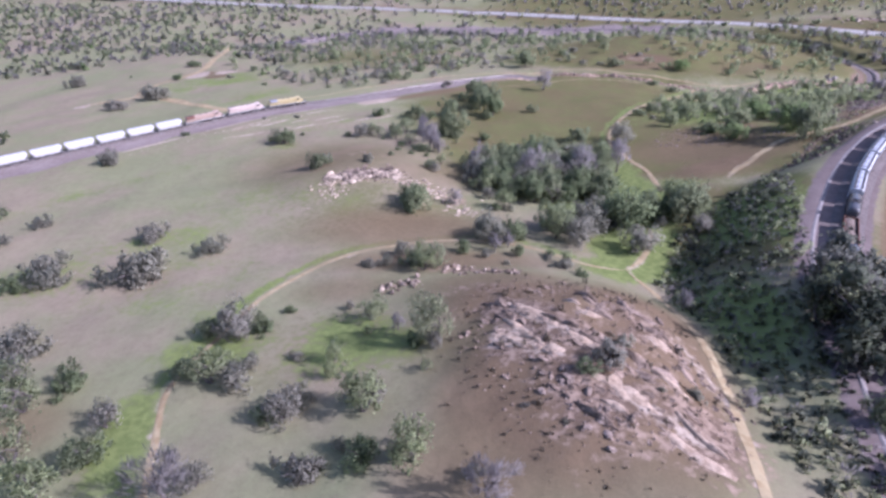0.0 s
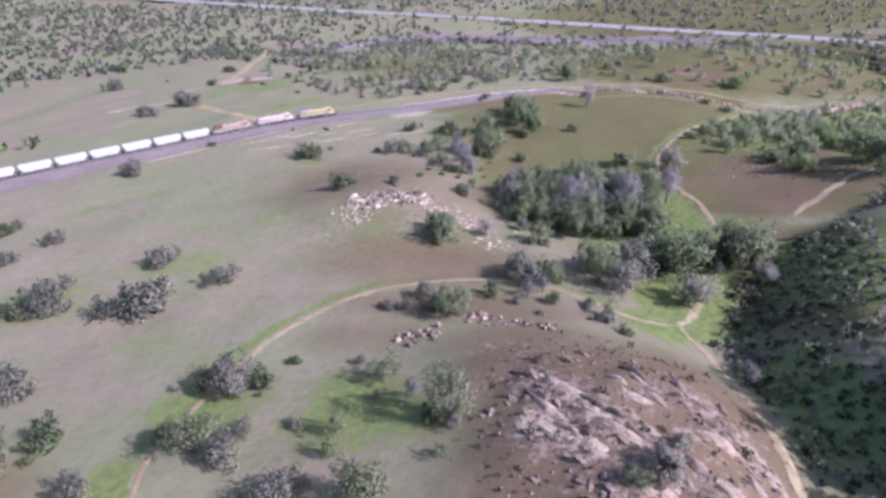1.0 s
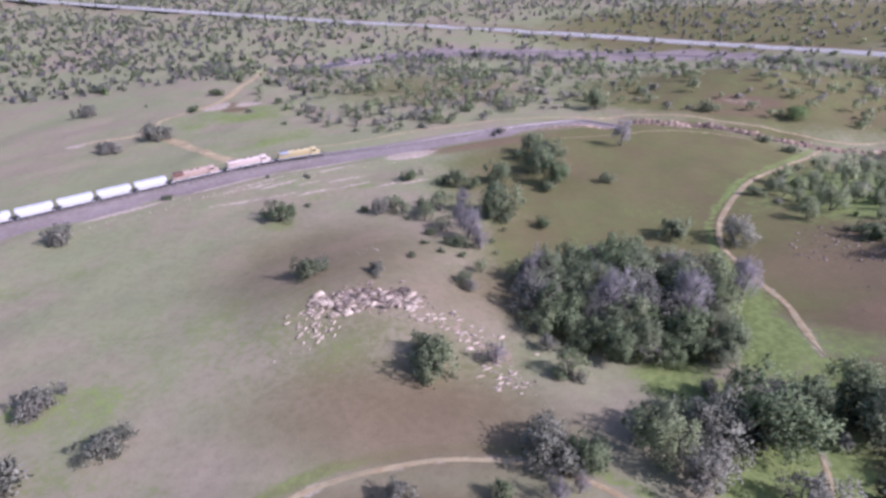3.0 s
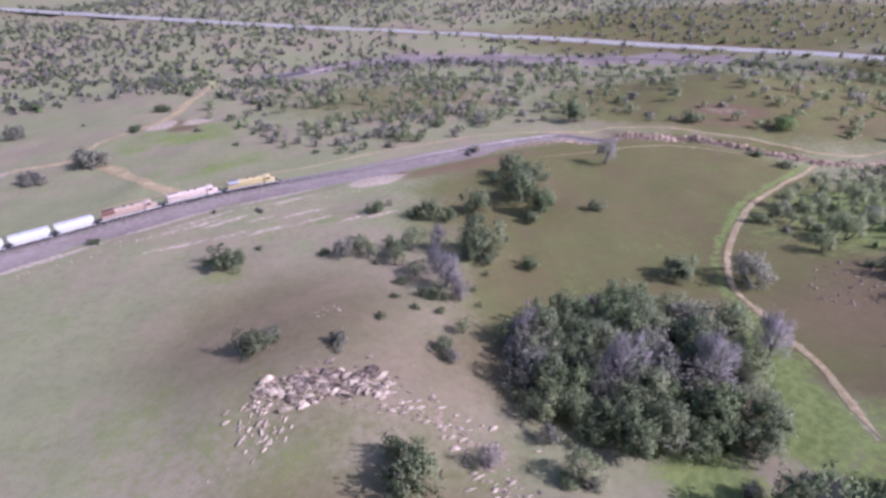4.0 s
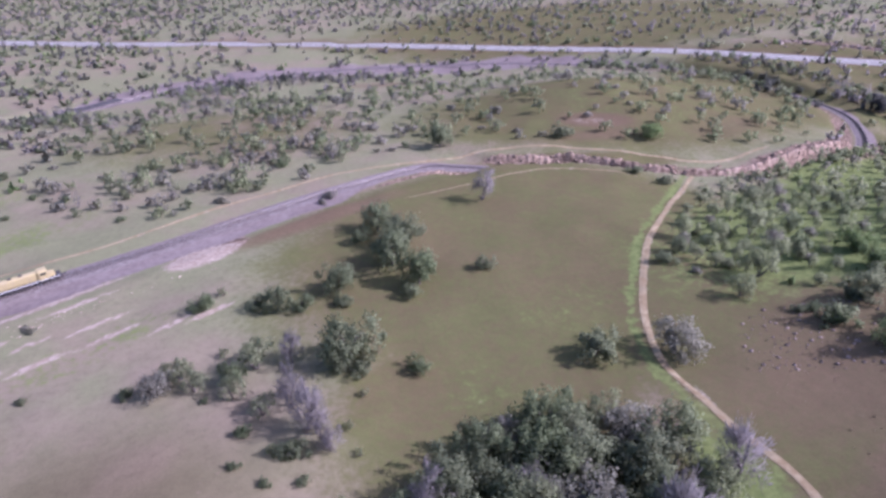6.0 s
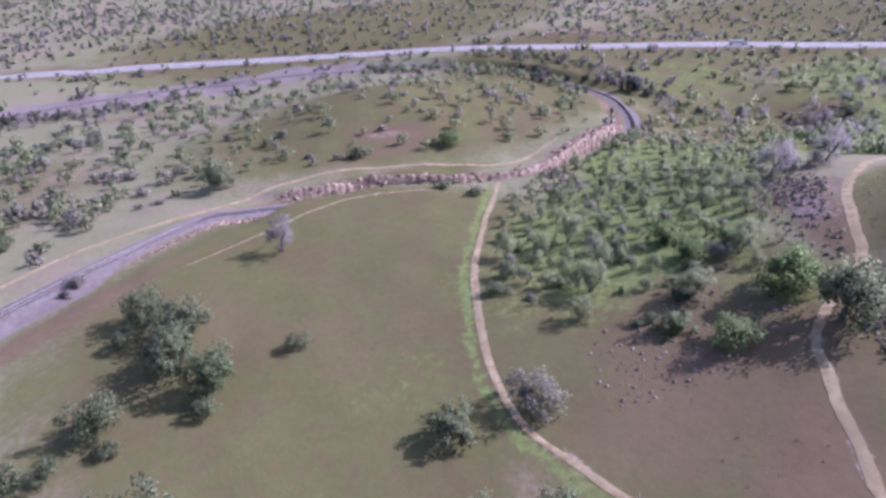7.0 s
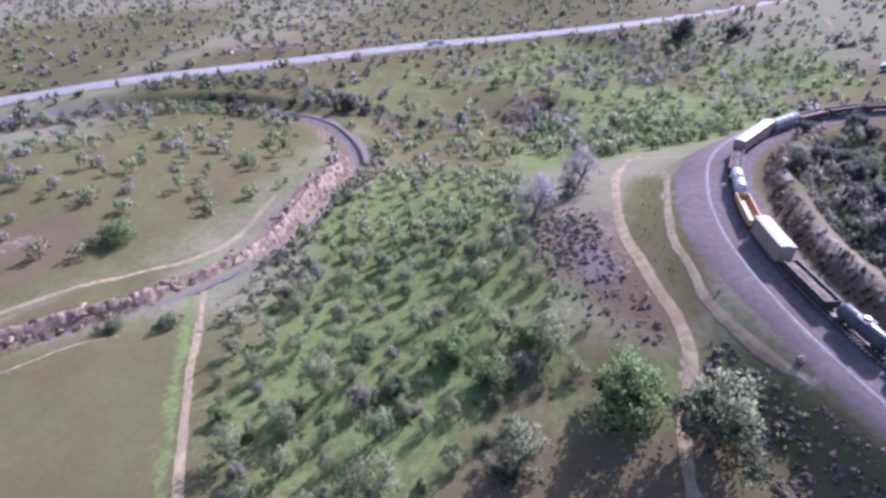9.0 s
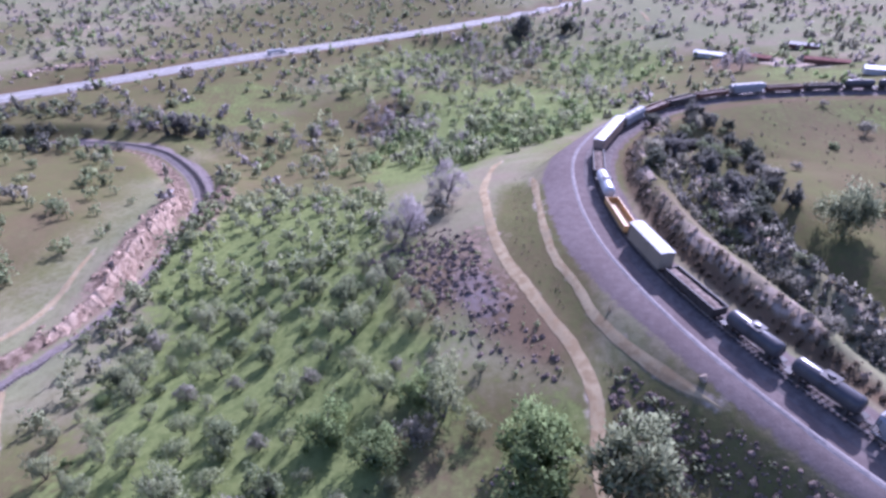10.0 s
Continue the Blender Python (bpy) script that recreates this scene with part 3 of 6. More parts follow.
# ---- roads and rails ----
tagged(strip_mesh("highway", HIGHWAY, [(-13.0, -0.3), (-12.0, 0.08), (-2.0, 0.16), (0, 0.18), (2.0, 0.16), (12.0, 0.08), (13.0, -0.3)], 0.12, ASPHALT, follow=False),
       "pale four-lane asphalt highway crossing the valley", "highway", kind="structure")
for off in (-9.8, -0.35, 0.35, 9.8):
    tagged(strip_mesh("road_line", HIGHWAY, [(off - 0.12, 0), (off + 0.12, 0)], 0.31, MARK, follow=False), "thin painted line along the highway", "road marking", "road lines", "structure")
    
for line, mat in ((WEST_LINE, BALLAST_BROWN), (LOOP_LINE, BALLAST)):
    tagged(strip_mesh("railbed", line, [(-4.6, -0.35), (-2.6, 0.28), (-1.3, 0.34), (1.3, 0.34), (2.6, 0.28), (4.6, -0.35)], 0.08, mat, 0.25, follow=False),
           "grey ballast bed of the railway", "railway bed", "railway beds", "structure")


tagged(strip_mesh("gravel_shoulder", LOOP_LINE, [(6.1, -0.25), (6.4, 0.08), (6.9, 0.08), (7.4, -0.3)], 0.1, SHOULDER, 0.3, follow=False), "pale gravel shoulder beside the railway", "gravel shoulder", kind="structure")


def box(bm, size, at, turn=None):
    g = bmesh.ops.create_cube(bm, size=1.0)["verts"]
    m = Matrix.Translation(at) @ (turn or Matrix()) @ Matrix.Diagonal((*size, 1))
    bmesh.ops.transform(bm, matrix=m, verts=g)
    return g


def rod(bm, a, b, r0, r1=None, sides=8, caps=True):
    """A round bar from a to b."""
    a, b = Vector(a), Vector(b)
    g = bmesh.ops.create_cone(bm, cap_ends=caps, segments=sides, radius1=r0, radius2=r0 if r1 is None else r1, depth=(b - a).length)["verts"]
    bmesh.ops.transform(bm, matrix=Matrix.Translation((a + b) / 2) @ (b - a).to_track_quat("Z", "Y").to_matrix().to_4x4(), verts=g)
    return g


def loft(bm, rings, caps=True):
    """Skins rings of points of equal count."""
    vs = [[bm.verts.new(p) for p in r] for r in rings]
    n = len(rings[0])
    for a, b in zip(vs, vs[1:]):
        for i in range(n):
            bm.faces.new((a[i], a[(i + 1) % n], b[(i + 1) % n], b[i]))
    if caps:
        bm.faces.new(vs[0][::-1])
        bm.faces.new(vs[-1])


def mesh_of(name, bm, mat, smooth_faces=False):
    bmesh.ops.recalc_face_normals(bm, faces=bm.faces)
    me = bpy.data.meshes.new(name)
    bm.to_mesh(me)
    bm.free()
    me.materials.append(mat)
    if smooth_faces:
        for f in me.polygons:
            f.use_smooth = True
    return me


def part(name, bm, mat, parent, label="", smooth_faces=False):
    ob = new(name, mesh_of(name, bm, mat, smooth_faces) if isinstance(bm, bmesh.types.BMesh) else bm)
    ob.parent = parent
    return tagged(ob, label)


def arcs(line):
    return np.r_[0, np.cumsum(np.linalg.norm(np.diff(line[:, :2], axis=0), axis=1))]


def at_arc(line, s):
    a = arcs(line)
    return Vector([float(np.interp(s, a, line[:, k])) for k in range(3)])


TOP = 0.78


def lay_track(line, s0, s1):
    a = arcs(line)
    p = np.stack([np.interp(np.arange(s0, s1, 2.0), a, line[:, k]) for k in range(3)], 1)
    for off in (-0.75, 0.75):
        rail = strip_mesh("rail", p, [(off - 0.07, -0.16), (off - 0.05, 0), (off + 0.05, 0), (off + 0.07, -0.16)], TOP, RAIL, follow=False)
        tagged(rail, "worn steel rail on dark ties", "rail", "rails", "structure")
    # ties: too many and too small to pick apart
    q = np.stack([np.interp(np.arange(s0, s1, 0.9), a, line[:, k]) for k in range(3)], 1)
    t = np.gradient(q[:, :2], axis=0)
    t /= np.linalg.norm(t, axis=1)[:, None]
    n = np.stack([-t[:, 1], t[:, 0]], 1)
    verts, faces = [], []
    for (x, y, z), (tx, ty), (nx, ny) in zip(q, t, n):
        k = len(verts)
        for u, v, w in ((-1.3, -0.12, 0.4), (1.3, -0.12, 0.4), (1.3, 0.12, 0.4), (-1.3, 0.12, 0.4), (-1.3, -0.12, 0.61), (1.3, -0.12, 0.61), (1.3, 0.12, 0.61), (-1.3, 0.12, 0.61)):
            verts.append((x + nx * u + tx * v, y + ny * u + ty * v, z + w))
        faces += [(k + 4, k + 5, k + 6, k + 7), (k, k + 1, k + 5, k + 4), (k + 1, k + 2, k + 6, k + 5), (k + 2, k + 3, k + 7, k + 6), (k + 3, k, k + 4, k + 7)]
    me = bpy.data.meshes.new("ties")
    me.from_pydata(verts, [], faces)
    me.materials.append(TIE)
    tagged(new("ties", me), "row of dark wooden ties under the rails", "railway ties", kind="stuff")


lay_track(WEST_LINE, 60, 1500)
lay_track(LOOP_LINE, 0, 560)


# ---- rolling stock: x along the car, z up from the rail's top ----
def wheel_mesh():
    bm = bmesh.new()
    for s in (-1, 1):
        rod(bm, (0, s * 0.68, 0.46), (0, s * 0.82, 0.46), 0.46, sides=14)
        rod(bm, (0, s * 0.64, 0.46), (0, s * 0.68, 0.46), 0.51, sides=14)
    rod(bm, (0, -0.66, 0.46), (0, 0.66, 0.46), 0.09, sides=8)
    return mesh_of("wheelset", bm, STEEL_DARK)


def bogie_mesh(axles):
    bm = bmesh.new()
    half = 0.9 * (axles - 1)
    for s in (-1, 1):
        box(bm, (2 * half + 1.0, 0.18, 0.28), (0, s * 0.98, 0.62))
        for k in range(axles):
            box(bm, (0.36, 0.26, 0.4), (-half + 1.8 * k, s * 0.98, 0.5))
        box(bm, (0.7, 0.24, 0.45), (0, s * 0.98, 0.5))
    box(bm, (0.5, 2.1, 0.3), (0, 0, 0.75))
    return mesh_of("bogie", bm, STEEL_DARK)


WHEELSET, BOGIE_2, BOGIE_3 = wheel_mesh(), bogie_mesh(2), bogie_mesh(3)


def running_gear(car, length, axles=2):
    for s in (-1, 1):
        b = part("bogie", BOGIE_3 if axles == 3 else BOGIE_2, None, car)
        b.location = (s * (length / 2 - (3.6 if axles == 3 else 2.2)), 0, 0)
        for k in range(axles):
            w = part("wheelset", WHEELSET, None, b)
            w.location = (1.8 * (k - (axles - 1) / 2), 0, 0)
        bm = bmesh.new()
        box(bm, (0.9, 0.25, 0.25), (s * (length / 2 + 0.35), 0, 0.9))
        box(bm, (0.3, 0.4, 0.35), (s * (length / 2 + 0.75), 0, 0.9))
        part("coupler", bm, STEEL_DARK, car)


def ladder(bm, x, y, z0, z1):
    for dx in (-0.2, 0.2):
        rod(bm, (x + dx, y, z0), (x + dx, y, z1), 0.03, sides=5)
    for k in range(int((z1 - z0) / 0.4)):
        rod(bm, (x - 0.2, y, z0 + 0.2 + 0.4 * k), (x + 0.2, y, z0 + 0.2 + 0.4 * k), 0.025, sides=5)


def hopper(length, paint, label, bays=2):
    car = new("covered_hopper")
    h = length / 2 - 0.5
    prof = [(-1.35, 1.25), (-1.5, 1.7), (-1.52, 3.1), (-1.4, 3.55), (-0.95, 3.95), (0, 4.1), (0.95, 3.95), (1.4, 3.55), (1.52, 3.1), (1.5, 1.7), (1.35, 1.25)]
    bm = bmesh.new()

    def ring(x, low):
        return [(x, y, max(z, low)) for y, z in prof]
    loft(bm, [ring(-h, 2.7), ring(-h + 1.4, 1.25), ring(h - 1.4, 1.25), ring(h, 2.7)])
    part("body", bm, paint, car)
    for k in range(bays):
        bm = bmesh.new()
        x = (k - (bays - 1) / 2) * (2 * h - 4.6) / bays
        w = (2 * h - 5.2) / bays / 2
        loft(bm, [[(x - w, -1.2, 1.3), (x + w, -1.2, 1.3), (x + w, 1.2, 1.3), (x - w, 1.2, 1.3)], [(x - 0.4, -0.5, 0.45), (x + 0.4, -0.5, 0.45), (x + 0.4, 0.5, 0.45), (x - 0.4, 0.5, 0.45)]])
        part("discharge_bay", bm, paint, car)
    for s in (-1, 1):
        bm = bmesh.new()
        for k in range(9):
            box(bm, (0.1, 0.1, 1.45), (-h + 1.7 + k * (2 * h - 3.4) / 8, s * 1.55, 2.4))
        box(bm, (2 * h, 0.14, 0.22), (0, s * 1.48, 1.2))
        part("side_ribs", bm, paint, car)
        bm = bmesh.new()
        box(bm, (2 * h - 0.6, 0.5, 0.06), (0, s * 0.85, 4.13))
        part("roof_walkway", bm, STEEL_DARK if paint is not WHITE else SILVER, car, "grated metal roof walkway")
        bm = bmesh.new()
        ladder(bm, s * (h - 0.3), s * 1.56, 1.2, 3.8)
        box(bm, (0.9, 2.4, 0.12), (s * (h - 0.1), 0, 1.15))
        for y in (-1.1, 1.1):
            rod(bm, (s * (h + 0.2), y, 1.1), (s * (h - 0.2), y, 3.0), 0.06, sides=6)
        part("end_frame", bm, STEEL_DARK, car)
    for k in range(4):
        bm = bmesh.new()
        rod(bm, (-h + 1.8 + k * (2 * h - 3.6) / 3, 0, 4.08), (-h + 1.8 + k * (2 * h - 3.6) / 3, 0, 4.28), 0.5, 0.42, 12)
        part("roof_hatch", bm, paint, car)
    running_gear(car, length)
    return tagged(car, label, "freight car")


def tank_car(length, paint, label):
    car = new("tank_car")
    h = length / 2 - 0.7
    bm = bmesh.new()
    rings = []
    for x, k in ((-h, 0.35), (-h + 0.12, 0.7), (-h + 0.4, 0.93), (-h + 0.8, 1.0), (h - 0.8, 1.0), (h - 0.4, 0.93), (h - 0.12, 0.7), (h, 0.35)):
        rings.append([(x, 1.45 * k * math.cos(a), 2.6 + 1.45 * k * math.sin(a)) for a in np.linspace(0, 2 * math.pi, 20, endpoint=False)])
    loft(bm, rings)
    part("tank", bm, paint, car, smooth_faces=True)
    bm = bmesh.new()
    rod(bm, (0, 0, 3.9), (0, 0, 4.45), 0.55, 0.5, 14)
    part("dome", bm, paint, car)
    bm = bmesh.new()
    box(bm, (2.4, 2.2, 0.06), (0, 0, 4.08))
    for s in (-1, 1):
        for u in (-1.15, 1.15):
            rod(bm, (u, s * 1.05, 4.1), (u, s * 1.05, 5.0), 0.03, sides=5)
        rod(bm, (-1.15, s * 1.05, 4.95), (1.15, s * 1.05, 4.95), 0.03, sides=5)
        ladder(bm, 0, s * 1.55, 1.1, 4.1)
    part("platform", bm, STEEL_DARK, car)
    bm = bmesh.new()
    box(bm, (2 * h + 0.8, 0.5, 0.3), (0, 0, 0.98))
    for s in (-1, 1):
        box(bm, (1.2, 2.6, 0.16), (s * (h + 0.05), 0, 1.1))
        box(bm, (0.6, 2.2, 0.9), (s * (h - 1.5), 0, 1.35))
    part("underframe", bm, STEEL_DARK, car)
    running_gear(car, length)
    return tagged(car, label, "tank car")


def boxcar(length, paint, roof, label, tall=4.6):
    car = new("boxcar")
    h = length / 2 - 0.4
    bm = bmesh.new()
    box(bm, (2 * h, 3.0, tall - 1.15), (0, 0, (tall + 1.15) / 2))
    bmesh.ops.bevel(bm, geom=bm.edges[:], offset=0.08, segments=2, affect="EDGES")
    part("body", bm, paint, car)
    bm = bmesh.new()
    loft(bm, [[(x, -1.54, tall), (x, 0, tall + 0.28), (x, 1.54, tall), (x, 1.54, tall - 0.1), (x, -1.54, tall - 0.1)] for x in (-h - 0.05, h + 0.05)])
    roof_part = part("roof", bm, roof, car)
    for k in range(12):
        bm = bmesh.new()
        box(bm, (0.07, 3.0, 0.05), (-h + (k + 0.5) * 2 * h / 12, 0, tall + 0.2))
        part("roof_rib", bm, roof, roof_part)
    for s in (-1, 1):
        bm = bmesh.new()
        box(bm, (2.9, 0.09, tall - 1.5), (0, s * 1.56, (tall + 1.2) / 2))
        for u in (-1.2, -0.4, 0.4, 1.2):
            box(bm, (0.08, 0.06, tall - 1.6), (u, s * 1.63, (tall + 1.2) / 2))
        part("door", bm, paint, car)
        bm = bmesh.new()
        for k in range(16):
            u = -h + 0.4 + k * (2 * h - 0.8) / 15
            if abs(u) > 1.6:
                box(bm, (0.09, 0.07, tall - 1.4), (u, s * 1.53, (tall + 1.2) / 2))
        box(bm, (2 * h, 0.1, 0.25), (0, s * 1.52, 1.15))
        part("side_ribs", bm, paint, car)
        bm = bmesh.new()
        ladder(bm, s * (h - 0.4), s * 1.6, 1.0, tall - 0.2)
        part("ladder", bm, STEEL_DARK, car)
    bm = bmesh.new()
    box(bm, (2 * h - 5, 2.4, 0.35), (0, 0, 0.95))
    part("underframe", bm, STEEL_DARK, car)
    running_gear(car, length)
    return tagged(car, label, "boxcar")


def gondola(length, paint, label, load=None, tall=2.6):
    car = new("gondola_car")
    h = length / 2 - 0.4
    bm = bmesh.new()
    box(bm, (2 * h, 2.9, 0.25), (0, 0, 1.15))
    for s in (-1, 1):
        box(bm, (2 * h, 0.12, tall - 1.1), (0, s * 1.45, (tall + 1.1) / 2))
        box(bm, (0.12, 2.78, tall - 1.1), (s * (h - 0.06), 0, (tall + 1.1) / 2))
        box(bm, (2 * h + 0.06, 0.22, 0.14), (0, s * 1.45, tall))
    part("body", bm, paint, car)
    for s in (-1, 1):
        for k in range(11):
            bm = bmesh.new()
            box(bm, (0.16, 0.14, tall - 1.15), (-h + 0.3 + k * (2 * h - 0.6) / 10, s * 1.56, (tall + 1.0) / 2))
            part("side_post", bm, paint, car)
    bm = bmesh.new()
    box(bm, (2 * h - 4.6, 1.2, 0.4), (0, 0, 0.85))
    part("underframe", bm, STEEL_DARK, car)
    if load:
        bm = bmesh.new()
        g = bmesh.ops.create_grid(bm, x_segments=24, y_segments=6, size=1.0)["verts"]
        for v in g:
            v.co = Vector((v.co.x * (h - 0.2), v.co.y * 1.36, 1.9 + 0.45 * (1 - v.co.y ** 2) + 0.18 * noise.noise(Vector((v.co.x * 9, v.co.y * 3, length)))))
        part("load", bm, load, car, "loose dark load", True)
    running_gear(car, length)
    return tagged(car, label, "gondola car")


def locomotive(paint, roof, label):
    car = new("diesel_locomotive")
    h = 10.6
    bm = bmesh.new()
    box(bm, (2 * h, 3.0, 0.35), (0, 0, 1.45))
    box(bm, (6.0, 2.5, 0.9), (0, 0, 0.85))
    for s in (-1, 1):
        box(bm, (0.25, 3.0, 1.0), (s * h, 0, 1.1))
    part("frame", bm, STEEL_DARK, car)
    bm = bmesh.new()
    loft(bm, [[(x, -0.95, 1.62), (x, -0.95, 3.9), (x, -0.6, 4.25), (x, 0.6, 4.25), (x, 0.95, 3.9), (x, 0.95, 1.62)] for x in (-h + 1.2, h - 5.4)])
    part("long_hood", bm, paint, car)
    bm = bmesh.new()
    loft(bm, [[(x, -1.5, 3.3), (x, -1.5, 4.0), (x, -1.15, 4.4), (x, 1.15, 4.4), (x, 1.5, 4.0), (x, 1.5, 3.3)] for x in (-h + 1.6, -h + 5.6)])
    part("radiator", bm, roof, car)
    for k in range(5):
        bm = bmesh.new()
        x = -h + 2.4 + k * 1.2 if k < 3 else -1.5 + (k - 3) * 2.6
        z = 4.4 if k < 3 else 4.25
        rod(bm, (x, 0, z), (x, 0, z + 0.18), 0.55, 0.55, 14)
        part("roof_fan", bm, STEEL_DARK, car)
    bm = bmesh.new()
    loft(bm, [[(x, -1.5, 1.62), (x, -1.5, 4.0), (x, -1.1, 4.5), (x, 1.1, 4.5), (x, 1.5, 4.0), (x, 1.5, 1.62)] for x in (h - 5.4, h - 3.0)])
    cab = part("cab", bm, paint, car)
    for s in (-1, 1):
        bm = bmesh.new()
        box(bm, (1.5, 0.05, 0.75), (h - 4.2, s * 1.51, 3.45))
        part("side_window", bm, GLASS, cab)
        bm = bmesh.new()
        box(bm, (0.05, 0.95, 0.75), (h - 2.98, s * 0.72, 3.5))
        part("windshield", bm, GLASS, cab)
    bm = bmesh.new()
    loft(bm, [[(h - 3.0, -1.1, 1.62), (h - 3.0, -1.1, 3.0), (h - 3.0, 1.1, 3.0), (h - 3.0, 1.1, 1.62)], [(h - 1.3, -0.9, 1.62), (h - 1.3, -0.8, 2.75), (h - 1.3, 0.8, 2.75), (h - 1.3, 0.9, 1.62)]])
    part("nose", bm, paint, car)
    for s in (-1, 1):
        bm = bmesh.new()
        n = 14
        for k in range(n):
            x = -h + 0.3 + k * (2 * h - 5.8) / (n - 1)
            rod(bm, (x, s * 1.45, 1.62), (x, s * 1.45, 2.6), 0.03, sides=5)
        rod(bm, (-h + 0.3, s * 1.45, 2.6), (h - 5.5, s * 1.45, 2.6), 0.035, sides=5)
        part("handrail", bm, paint, car)
        bm = bmesh.new()
        box(bm, (2 * h - 0.2, 0.05, 0.16), (0, s * 1.53, 1.5))
        part("sill_stripe", bm, MARK, car)
        for k in range(7):
            bm = bmesh.new()
            box(bm, (1.0, 0.05, 1.5), (-h + 6.6 + k * 1.15, s * 0.97, 2.7))
            part("hood_door", bm, paint, car)
    running_gear(car, 2 * h + 1.0, 3)
    return tagged(car, label, "locomotive")


def set_on(car, line, s, length, forward=1):
    """Stand a car on its track, its middle at arc length s."""
    base = 0.62 * length / 2
    a, b = at_arc(line, s - base), at_arc(line, s + base)
    d = (b - a) * forward
    x = d.normalized()
    y = Vector((0, 0, 1)).cross(x).normalized()
    z = x.cross(y)
    mid = (a + b) / 2 + Vector((0, 0, TOP))
    car.matrix_world = Matrix(((x.x, y.x, z.x, mid.x), (x.y, y.y, z.y, mid.y), (x.z, y.z, z.z, mid.z), (0, 0, 0, 1)))


FRONT = 341.0
s = FRONT
for paint, roof, words in ((YELLOW, GREY, "yellow diesel locomotive with a grey roof leading the train"), (PINKISH, PINKISH, "faded pinkish-cream diesel locomotive behind the lead engine"),
                           (TAN, BROWN, "faded tan and brown diesel locomotive ahead of the hoppers")):
    loco = locomotive(paint, roof, words)
    tagged(loco, group="train engines")
    set_on(loco, WEST_LINE, s - 11.1, 22.2)
    s -= 22.6
white_hopper = hopper(13.0, WHITE, "white covered hopper car with rounded sides, coupled in a train")
tagged(white_hopper, group="white hopper cars")
set_on(white_hopper, WEST_LINE, s - 6.5, 13.0)
for k in range(1, 15):
    c = copy_thing(white_hopper, white_hopper.matrix_world.copy())
    set_on(c, WEST_LINE, s - 6.5 - 13.4 * k, 13.0)

# the train on the loop, from the tail of what is seen towards the far bend
s = 20.0
LOOP_TRAIN = [("hopper", 15.5, GREY, "dull grey covered hopper car in the train"), ("tank", 12.5, BLACK, "glossy black tank car with a low dome"), ("tank", 12.5, BLACK, "glossy black tank car with a low dome"),
              ("gondola", 15.5, BROWN, "dark brown gondola car with loose load"), ("tank", 12.5, BLACK, "glossy black tank car with a low dome"), ("gondola", 15.5, BROWN, "dark brown gondola car with loose load"),
              ("tank", 12.5, BLACK, "glossy black tank car with a low dome"), ("hopper", 15.5, SILVER, "weathered silver-grey covered hopper car in the train"), ("hopper", 17.0, SILVER, "weathered silver-grey covered hopper car in the train"),
              ("hopper", 15.0, SILVER, "weathered silver-grey covered hopper car in the train"), ("hopper", 15.2, GREY, "long dull grey covered hopper car in the train"), ("tank", 11.6, BLACK, "glossy black tank car with a low dome"),
              ("tank", 11.6, BLACK, "glossy black tank car with a low dome"), ("gondola", 14.5, STEEL_DARK, "dark low gondola car in the train"), ("box", 14.0, CREAM, "cream boxcar with a bright pale roof"),
              ("gondola", 15.5, ORANGE, "empty orange gondola car with open top"), ("tank", 13.5, SILVER, "silver tank car with a low dome"), ("gondola", 17.0, STEEL_DARK, "dark low gondola car in the train"),
              # white roof over tan sides: the sides' shade is in the paint
              ("box", 26.0, TAN, "long white-roofed boxcar rounding the bend"), ("hopper", 16.0, GREY, "long dull grey covered hopper car in the train"), ("gondola", 15.5, BROWN, "dark brown gondola car with loose load"),
              ("gondola", 15.5, STEEL_DARK, "dark low gondola car in the train"), ("gondola", 15.5, BROWN, "dark brown gondola car with loose load"), ("hopper", 15.5, GREY, "dull grey covered hopper car at the far bend"),
              ("gondola", 15.5, BROWN, "dark brown gondola car with loose load"), ("gondola", 15.5, STEEL_DARK, "dark low gondola car in the train"), ("tank", 12.5, BLACK, "glossy black tank car with a low dome"),
              ("tank", 12.5, BLACK, "glossy black tank car with a low dome"), ("gondola", 15.5, BROWN, "dark brown gondola car with loose load")]
# the cream boxcar's near end stands at this arc length
lengths = [r[1] + 0.9 for r in LOOP_TRAIN]
s = 236.0 - sum(lengths[:14])
for kind, length, paint, words in LOOP_TRAIN:
    mid = s + length / 2
    if 12 < mid < 545:
        if kind == "hopper":
            car = hopper(length, paint, words, 3)
        elif kind == "tank":
            car = tank_car(length, paint, words)
        elif kind == "box":
            car = boxcar(length, paint, WHITE, words)
        else:
            car = gondola(length, paint, words, None if paint is ORANGE else ROCK_DARK)
        tagged(car, group="cars of the long freight train")
        set_on(car, LOOP_LINE, mid, length)
    s += length + 0.9


# ---- rocks ----
def rock_mesh(name, seed, mat, flat=0.7, rough=0.45):
    """An angular boulder about 2 m across, cut by a few planes."""
    rng = random.Random(seed)
    bm = bmesh.new()
    bmesh.ops.create_icosphere(bm, subdivisions=2, radius=1.0)
    cuts = [(Vector((rng.uniform(-1, 1), rng.uniform(-1, 1), rng.uniform(-0.3, 1))).normalized(), rng.uniform(0.5, 0.85)) for _ in range(6)]
    off = Vector((rng.uniform(0, 50), rng.uniform(0, 50), seed))
    for v in bm.verts:
        for nrm, d in cuts:
            over = v.co.dot(nrm) - d
            if over > 0:
                v.co -= nrm * over
        v.co *= 1 + rough * noise.noise(v.co * 1.3 + off) + 0.2 * noise.noise(v.co * 3.1 + off)
        v.co.z *= flat
    return mesh_of(name, bm, mat)


